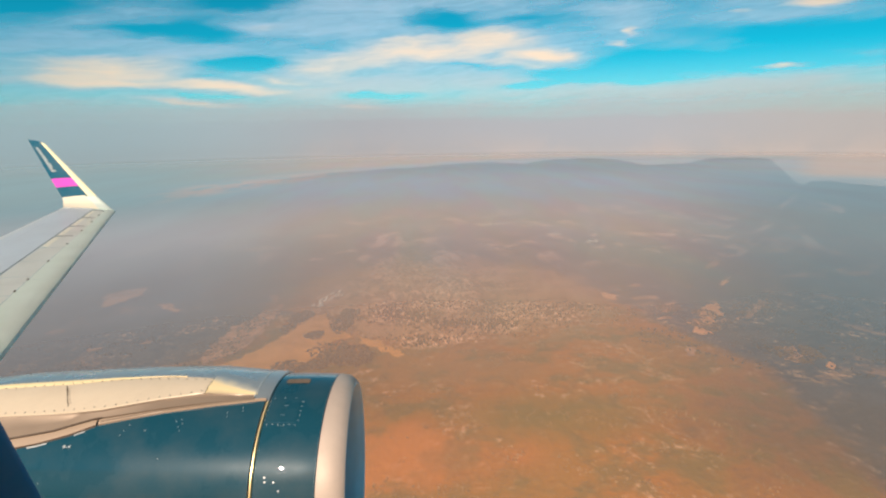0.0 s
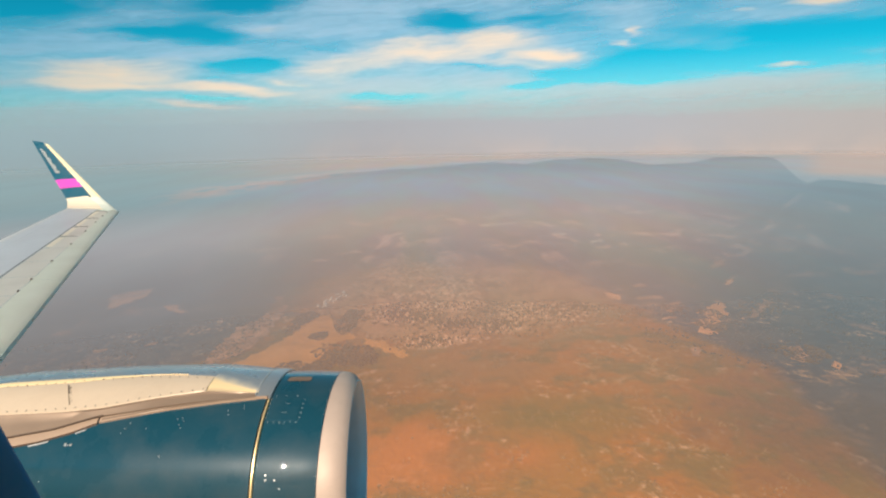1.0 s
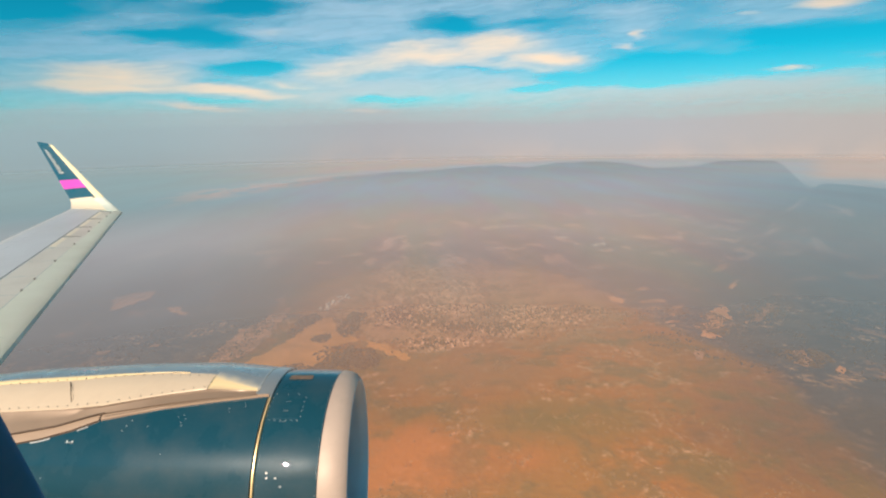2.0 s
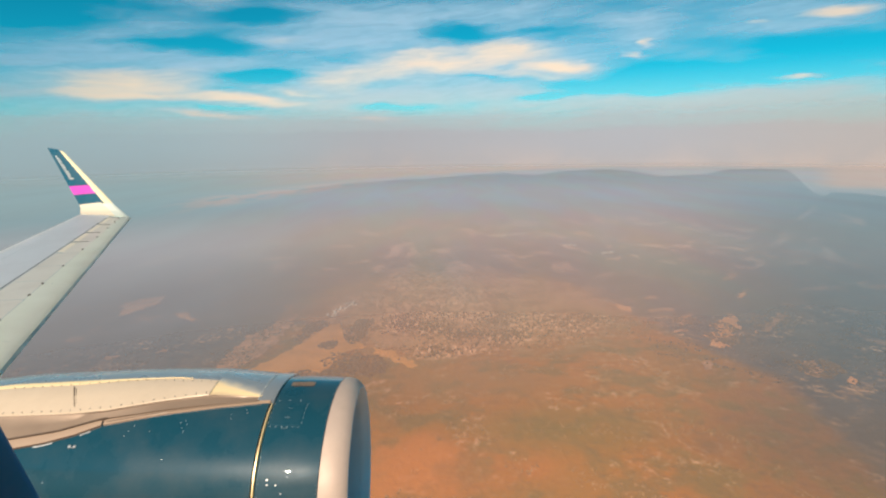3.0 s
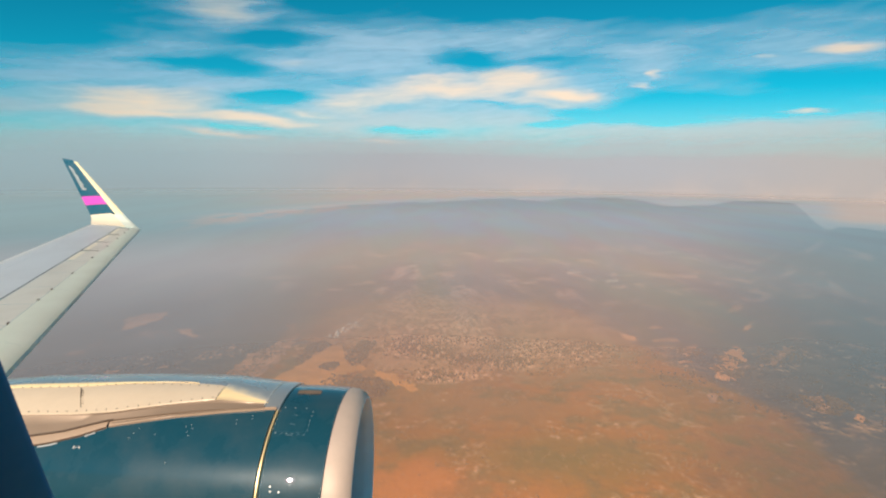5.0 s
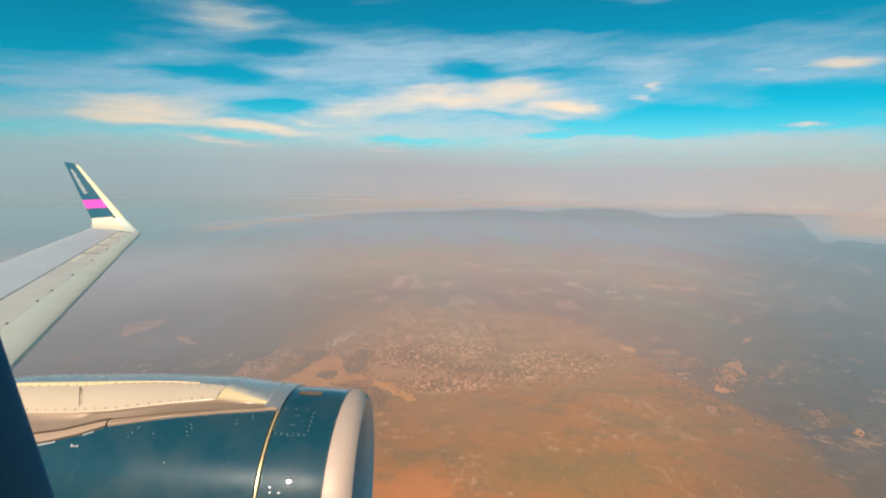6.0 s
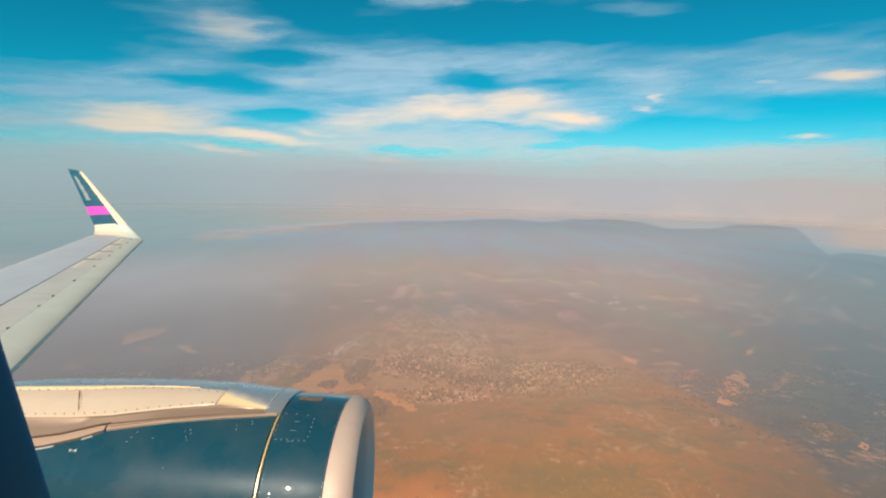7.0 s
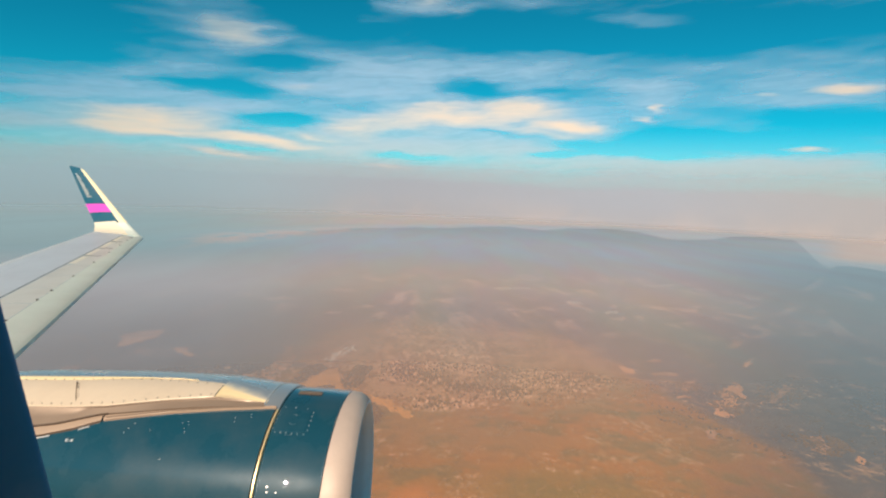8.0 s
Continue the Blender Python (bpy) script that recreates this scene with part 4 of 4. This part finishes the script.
# ---- cabin window beside the camera ----
def cabin_window():
    # the moulded aft jamb of the window, leaning out towards its foot
    t = thing("cabin_window", "dark blue moulded jamb of a cabin window", "window", kind="structure")
    edge, along = BASE + Vector((-1.317, 1.50, -0.300)), Vector((0.359, -0.700, 1.0)).normalized()
    near = (BASE - edge - along * (BASE - edge).dot(along)).normalized()
    aft = along.cross(near)
    if aft.x > 0:
        aft = -aft
    bead = [(0.03, -0.06), (0.006, -0.045), (0.0, -0.02), (0.004, 0.0), (0.018, 0.014), (0.06, 0.03), (0.14, 0.045), (0.30, 0.05), (0.30, -0.02), (0.14, -0.05)]
    rows = [[edge + along * (0.10 - 2.2 * i / 24) + aft * u + near * v for u, v in bead] for i in range(25)]
    part("window_surround", skin(rows, close_v=True, caps=True), M_FRAME, t)
    # flared lining between the jamb and the opening in the hull
    rows = []
    for i in range(13):
        v = i / 12
        z = 0.50 - 1.45 * v
        a = air(-0.67, -1.25 + math.sqrt(1.70 ** 2 - (z + 0.95) ** 2) - 0.03, z)
        b = edge + along * (0.10 - 2.2 * v) + aft * 0.27 + near * 0.015
        rows.append([a + (b - a) * q for q in (0.0, 0.2, 0.4, 0.6, 0.8, 1.0)])
    bm = skin(rows)
    bmesh.ops.solidify(bm, geom=bm.faces[:], thickness=0.025)
    part("window_lining", bm, M_FRAME, t)
    return t


cabin_window()


# ---- fields, trees and houses on the ground ----
def field(name, corners, material, label, rough=6.0):
    pts = []
    for (x0, y0), (x1, y1) in zip(corners, corners[1:] + corners[:1]):
        n = max(3, int(math.hypot(x1 - x0, y1 - y0) / 4))
        for i in range(n):
            x, y = x0 + (x1 - x0) * i / n, y0 + (y1 - y0) * i / n
            p = Vector((x / 32, y / 32, 4))
            pts.append((x + rough * noise.fractal(p, 0.7, 2.2, 4) * 1.5, y + rough * noise.fractal(p + Vector((9, 5, 2)), 0.7, 2.2, 4) * 2.2))
    bm = bmesh.new()
    vs = [bm.verts.new((x, y, 0)) for x, y in pts]
    f = bm.faces.new(vs)
    bmesh.ops.triangulate(bm, faces=[f])
    for _ in range(2):
        bmesh.ops.subdivide_edges(bm, edges=[e for e in bm.edges if e.calc_length() > 18], cuts=1)
        bmesh.ops.triangulate(bm, faces=bm.faces[:])
    for v in bm.verts:
        v.co.z = terrain(v.co.x, v.co.y) + 0.9
    return tagged(link(name, bm, material), label, "field", "dry fields")


def field_material(name, a, b):
    k = Net(name)
    o = k.obj()
    c = k.mix(k.span(k.noise(o, 0.018, 5, 0.6, 0.5), 0.35, 0.65), a, b)
    c = k.mix(k.span(k.noise(o, 0.2, 4), 0.5, 0.75, 0, 0.35), c, (0.24, 0.14, 0.06))
    return k.set(Base_Color=c, Roughness=0.95)


M_FIELD = field_material("dry_grass_field", (0.85, 0.38, 0.10), (0.70, 0.31, 0.08))
M_PALE = field_material("pale_bare_soil", (1.0, 0.47, 0.21), (0.86, 0.38, 0.16))
M_STONY = field_material("stony_slope", (0.74, 0.38, 0.21), (0.38, 0.20, 0.11))
field("dry_field", [(-420, 935), (-346, 1000), (-300, 1120), (-272, 1235), (-238, 1255), (-215, 1160), (-152, 1102), (-201, 1065), (-215, 1000), (-241, 930)], M_FIELD, "tan dry grass field with a dark grove")
field("dry_field", [(-150, 1090), (-112, 1080), (-48, 1000), (-62, 975), (-120, 1040)], M_FIELD, "narrow tan field strip beside scrub", 9)
field("bare_patch", [(-776, 1329), (-813, 1385), (-831, 1449), (-808, 1510), (-777, 1485), (-762, 1513), (-733, 1433), (-752, 1377)], M_PALE, "bare pinkish soil patch in dark woodland", 12)
field("bare_patch", [(-649, 1326), (-647, 1348), (-623, 1344), (-573, 1280), (-602, 1295), (-624, 1314)], M_PALE, "small bare soil patch in woodland", 9)
field("bare_patch", [(665, 1290), (657, 1245), (617, 1177), (582, 1136), (553, 1091), (524, 1066), (517, 1081), (555, 1136), (598, 1213)], M_PALE, "bare rocky slope among trees", 15)
field("bare_patch", [(514, 1224), (551, 1284), (579, 1302), (555, 1248), (528, 1212), (509, 1199)], M_STONY, "stony clearing dotted with trees", 8)
field("bare_patch", [(480, 1166), (517, 1178), (513, 1159), (480, 1150)], M_STONY, "thin stony strip at the plateau foot", 3)
field("bare_patch", [(647, 1141), (708, 1218), (794, 1300), (778, 1251), (722, 1206), (651, 1134)], M_STONY, "faint stony slope in dark woodland", 8)
field("bare_patch", [(749, 1430), (792, 1480), (785, 1447), (754, 1421)], M_PALE, "small bright bare spot in woodland", 4)
field("bare_patch", [(785, 1596), (848, 1682), (885, 1693), (832, 1608)], M_STONY, "faint bare slope in hazy woodland", 7)
field("bare_patch", [(510, 1433), (548, 1446), (545, 1419), (509, 1409)], M_STONY, "thin bare strip in woodland", 4)
field("bare_patch", [(486, 1332), (549, 1342), (547, 1311), (484, 1307)], M_STONY, "thin bare strip in woodland", 4)
field("bare_patch", [(415, 1371), (451, 1353), (446, 1310), (423, 1318)], M_PALE, "cream bare strip on the plateau rim", 5)
field("bare_patch", [(640, 987), (668, 992), (658, 954), (621, 914), (607, 924), (634, 954)], M_STONY, "stony hollow with dark trees", 6)
field("bare_patch", [(663, 899), (687, 912), (687, 898), (662, 882)], M_PALE, "small reddish bare spot", 4)
field("bare_patch", [(461, 985), (481, 990), (474, 963), (452, 941)], M_STONY, "tan stony spot on the plateau", 4)
field("bare_patch", [(-804, 1166), (-799, 1183), (-777, 1189), (-767, 1167), (-783, 1153)], M_STONY, "small bare spot in dark woodland", 4)
field("bare_patch", [(-665, 1056), (-662, 1073), (-640, 1070), (-636, 1053)], M_STONY, "small bare spot in dark woodland", 4)
field("bare_patch", [(-572, 1084), (-570, 1107), (-554, 1104), (-555, 1086)], M_STONY, "small bare spot in dark woodland", 4)
field("scrub_slope", [(-422, 999), (-438, 1088), (-414, 1182), (-367, 1281), (-403, 1407), (-386, 1417), (-349, 1299), (-347, 1154), (-358, 1073), (-375, 1037), (-405, 984)], M_STONY, "reddish stony slope dotted with bushes", 12)


def far_clearing(az, el, half_az, half_el, seed):
    """A bare clearing far off, drawn out along the slope; bearing and dip in degrees."""
    rng = random.Random(seed)
    corners = []
    for i in range(12):
        a = 2 * math.pi * i / 12
        b, q = az + half_az * math.cos(a) * rng.uniform(0.6, 1.25), el + half_el * math.sin(a) * rng.uniform(0.6, 1.25)
        r = H / math.tan(radians(-q))
        corners.append((r * math.sin(radians(b)), r * math.cos(radians(b))))
    return field("bare_clearing", corners[::-1], M_CLEARING, "bare pinkish clearing on a hazy wooded slope", 14)


M_CLEARING = field_material("far_bare_soil", (0.95, 0.56, 0.40), (0.65, 0.38, 0.27))
for i, spot in enumerate((
    (-13.6, -5.48, 0.45, 0.28),
    (-11.8, -7.4, 0.79, 0.17),
    (-18, -9.23, 2.8, 0.22),
    (-10.3, -9.89, 1.5, 0.17),
    (-19.8, -9.88, 2.02, 0.17),
    (-11.3, -12.14, 1.01, 0.17),
    (-26.5, -9.9, 1.91, 0.34),
    (-22.2, -11.54, 0.67, 0.22),
    (13.5, -8.93, 0.8, 0.2),
    (12.7, -10.31, 0.67, 0.14),
    (16.8, -11.3, 0.9, 0.14),
    (-16, -10.88, 2.24, 0.17),
    (-22.8, -7.97, 2.24, 0.28),
    (0, -10.84, 0.8, 0.17),
)):
    far_clearing(*spot, 40 + i)


def in_spot(x, y, cx, cy, rx, ry):
    return ((x - cx) / rx) ** 2 + ((y - cy) / ry) ** 2


def crowns(count, place, lo, hi, seed, stand=0.8):
    """Many small uneven tree crowns in one mesh; place(rng) gives a spot or None."""
    rng = random.Random(seed)
    ico = bmesh.new()
    bmesh.ops.create_icosphere(ico, subdivisions=1, radius=1)
    base = [v.co.copy() for v in ico.verts]
    tris = [[v.index for v in f.verts] for f in ico.faces]
    ico.free()
    verts, faces = [], []
    while count:
        spot = place(rng)
        if spot is None:
            continue
        count -= 1
        x, y = spot
        s = rng.uniform(lo, hi)
        z = terrain(x, y) + s * 0.45 * stand
        k = len(verts)
        tall = stand * rng.uniform(0.75, 1.25)
        for v in base:
            q = s * rng.uniform(0.5, 1.4)
            verts.append((x + v.x * q, y + v.y * q, z + v.z * q * tall))
        faces += [[k + i for i in t] for t in tris]
    me = bpy.data.meshes.new("crowns")
    me.from_pydata(verts, [], faces)
    return me


def leaf_material(name, a, b):
    k = Net(name)
    g = k.n.new("ShaderNodeNewGeometry")
    return k.set(Base_Color=k.mix(g.outputs["Random Per Island"], a, b), Roughness=0.9)


M_LEAF = leaf_material("dusty_foliage", (0.17, 0.085, 0.025), (0.32, 0.165, 0.05))
M_BUSH = leaf_material("dry_bush_foliage", (0.20, 0.12, 0.045), (0.46, 0.26, 0.12))
M_THICKET = leaf_material("brown_thicket_foliage", (0.17, 0.095, 0.04), (0.25, 0.14, 0.06))
M_GROVE = leaf_material("dark_grove_foliage", (0.10, 0.062, 0.03), (0.17, 0.105, 0.05))


def grove(name, me, material, label):
    me.materials.append(material)
    return tagged(new(name, me), label, "trees", kind="stuff")


def open_scrub(rng):
    if rng.random() < 0.3:
        cx, cy, rx, ry = rng.choice(RISES)
        x, y = cx + rx * rng.gauss(0, 0.65), cy + ry * rng.gauss(0, 0.65)
        return (x, y) if y > 980 else None
    x, y = rng.uniform(-260, 480), rng.uniform(990, 1780)
    d = min(in_spot(x, y, 110, 1260, 330, 190), in_spot(x, y, 30, 1430, 300, 240))
    if d + 0.5 * rng.random() > 1.15 + 0.7 * noise.fractal(Vector((x / 70, y / 70, 1)), 0.8, 2, 3) or noise.noise(Vector((x / 26, y / 26, 7))) < -0.1:
        return None
    return x, y


def near_scrub(rng):
    x, y = rng.uniform(-420, 420), rng.uniform(560, 1150)
    if noise.fractal(Vector((x / 70, y / 70, 3)), 0.8, 2, 4) < 0.25:
        return None
    return x, y


def woodland(rng):
    x, y = rng.uniform(-1150, 1150), rng.uniform(850, 1900)
    if in_spot(x, y, 80, 1320, 380, 350) < 1 or in_spot(x, y, 150, 800, 420, 260) < 1 or in_spot(x, y, -280, 1080, 150, 190) < 1:
        return None
    if noise.fractal(Vector((x / 110, y / 110, 5)), 0.8, 2, 4) < -0.05:
        return None
    return x, y


def field_grove(rng):
    """Close groves in and round the dry field, thinner stands on the stony slopes."""
    if rng.random() < 0.55:
        cx, cy, rx, ry = rng.choice(((-236, 1116, 19, 26), (-152, 1008, 42, 44), (-142, 985, 34, 34), (-250, 950, 30, 30), (-205, 958, 22, 24), (-190, 1190, 22, 66), (-183, 1250, 20, 40), (-286, 1232, 24, 40)))
    else:
        cx, cy, rx, ry = rng.choice(((-190, 1030, 40, 50), (-300, 1190, 18, 60), (-395, 1060, 30, 70), (-385, 1180, 25, 70), (-375, 1330, 18, 70), (540, 1250, 25, 40), (560, 1110, 30, 40), (600, 1190, 25, 40), (720, 1215, 50, 50), (640, 950, 30, 40), (680, 960, 14, 30)))
    a, r = rng.uniform(0, 6.283), math.sqrt(rng.random())
    r *= 1 + 0.35 * noise.noise(Vector((cx + 1.7 * math.cos(a), cy + 1.7 * math.sin(a), 3)))
    return cx + rx * r * math.cos(a), cy + ry * r * math.sin(a)


grove("scrub_trees", crowns(4000, open_scrub, 1.1, 2.3, 11, 1.7), M_LEAF, "scattered dusty trees on pale stony ground")
grove("low_bushes", crowns(2600, near_scrub, 0.6, 1.5, 12), M_BUSH, "low dry bushes on orange soil")
grove("woodland", crowns(6000, woodland, 1.2, 3.0, 13), M_GROVE, "dark dry woodland around the clearings")
grove("field_trees", crowns(3400, field_grove, 1.8, 3.8, 14, 0.55), M_THICKET, "dark round grove standing in the dry field")


def house(x, y, w, d, h, turn, wall, roof):
    t = thing("village_house", "small pale village house with pitched roof", "house", "houses of the hamlet")
    m = pose(x, y, terrain(x, y) - 0.3, 0, 0, turn)
    bm = bmesh.new()
    bmesh.ops.create_cube(bm, size=1, matrix=m @ Matrix.Translation((0, 0, h / 2)) @ Matrix.Diagonal((w, d, h, 1)))
    part("wall", bm, wall, t)
    e = 0.4
    prof = [(-d / 2 - e, h - 0.1), (0, h + d * 0.3), (d / 2 + e, h - 0.1), (d / 2 + e, h + 0.12), (0, h + d * 0.3 + 0.25), (-d / 2 - e, h + 0.12)]
    part("roof", skin([[m @ Vector((sx, yy, zz)) for yy, zz in prof] for sx in (-w / 2 - e, w / 2 + e)], close_v=True, caps=True), roof, t)
    return t


M_PLASTER = paint("pale_plaster", (0.98, 0.86, 0.68), 0.8, vary=0.2, scale=0.5)
M_TIN = paint("pale_tin_roof", (0.85, 0.75, 0.64), 0.6, 0.0, vary=0.25, scale=0.6)
rng = random.Random(5)
for i in range(26):
    u = i / 25
    house(-266 + 38 * u + rng.uniform(-13, 13), 1315 + 105 * u + rng.uniform(-24, 24), rng.uniform(4, 7), rng.uniform(3.2, 4.8), rng.uniform(2.4, 3.4), rng.uniform(0, 180), M_PLASTER, M_TIN)
for x0, y0, x1, y1, n in ((195, 2415, 360, 2460, 10), (890, 2627, 1098, 2724, 12), (455, 2175, 510, 2190, 5), (555, 2010, 610, 2024, 5), (1300, 3010, 1325, 3070, 4)):
    for i in range(n):
        u = (i + 0.5) / n
        house(x0 + (x1 - x0) * u + rng.uniform(-6, 6), y0 + (y1 - y0) * u + rng.uniform(-8, 8), rng.uniform(9, 15), rng.uniform(7, 10), rng.uniform(3.5, 6), rng.uniform(0, 180), M_PLASTER, M_TIN)
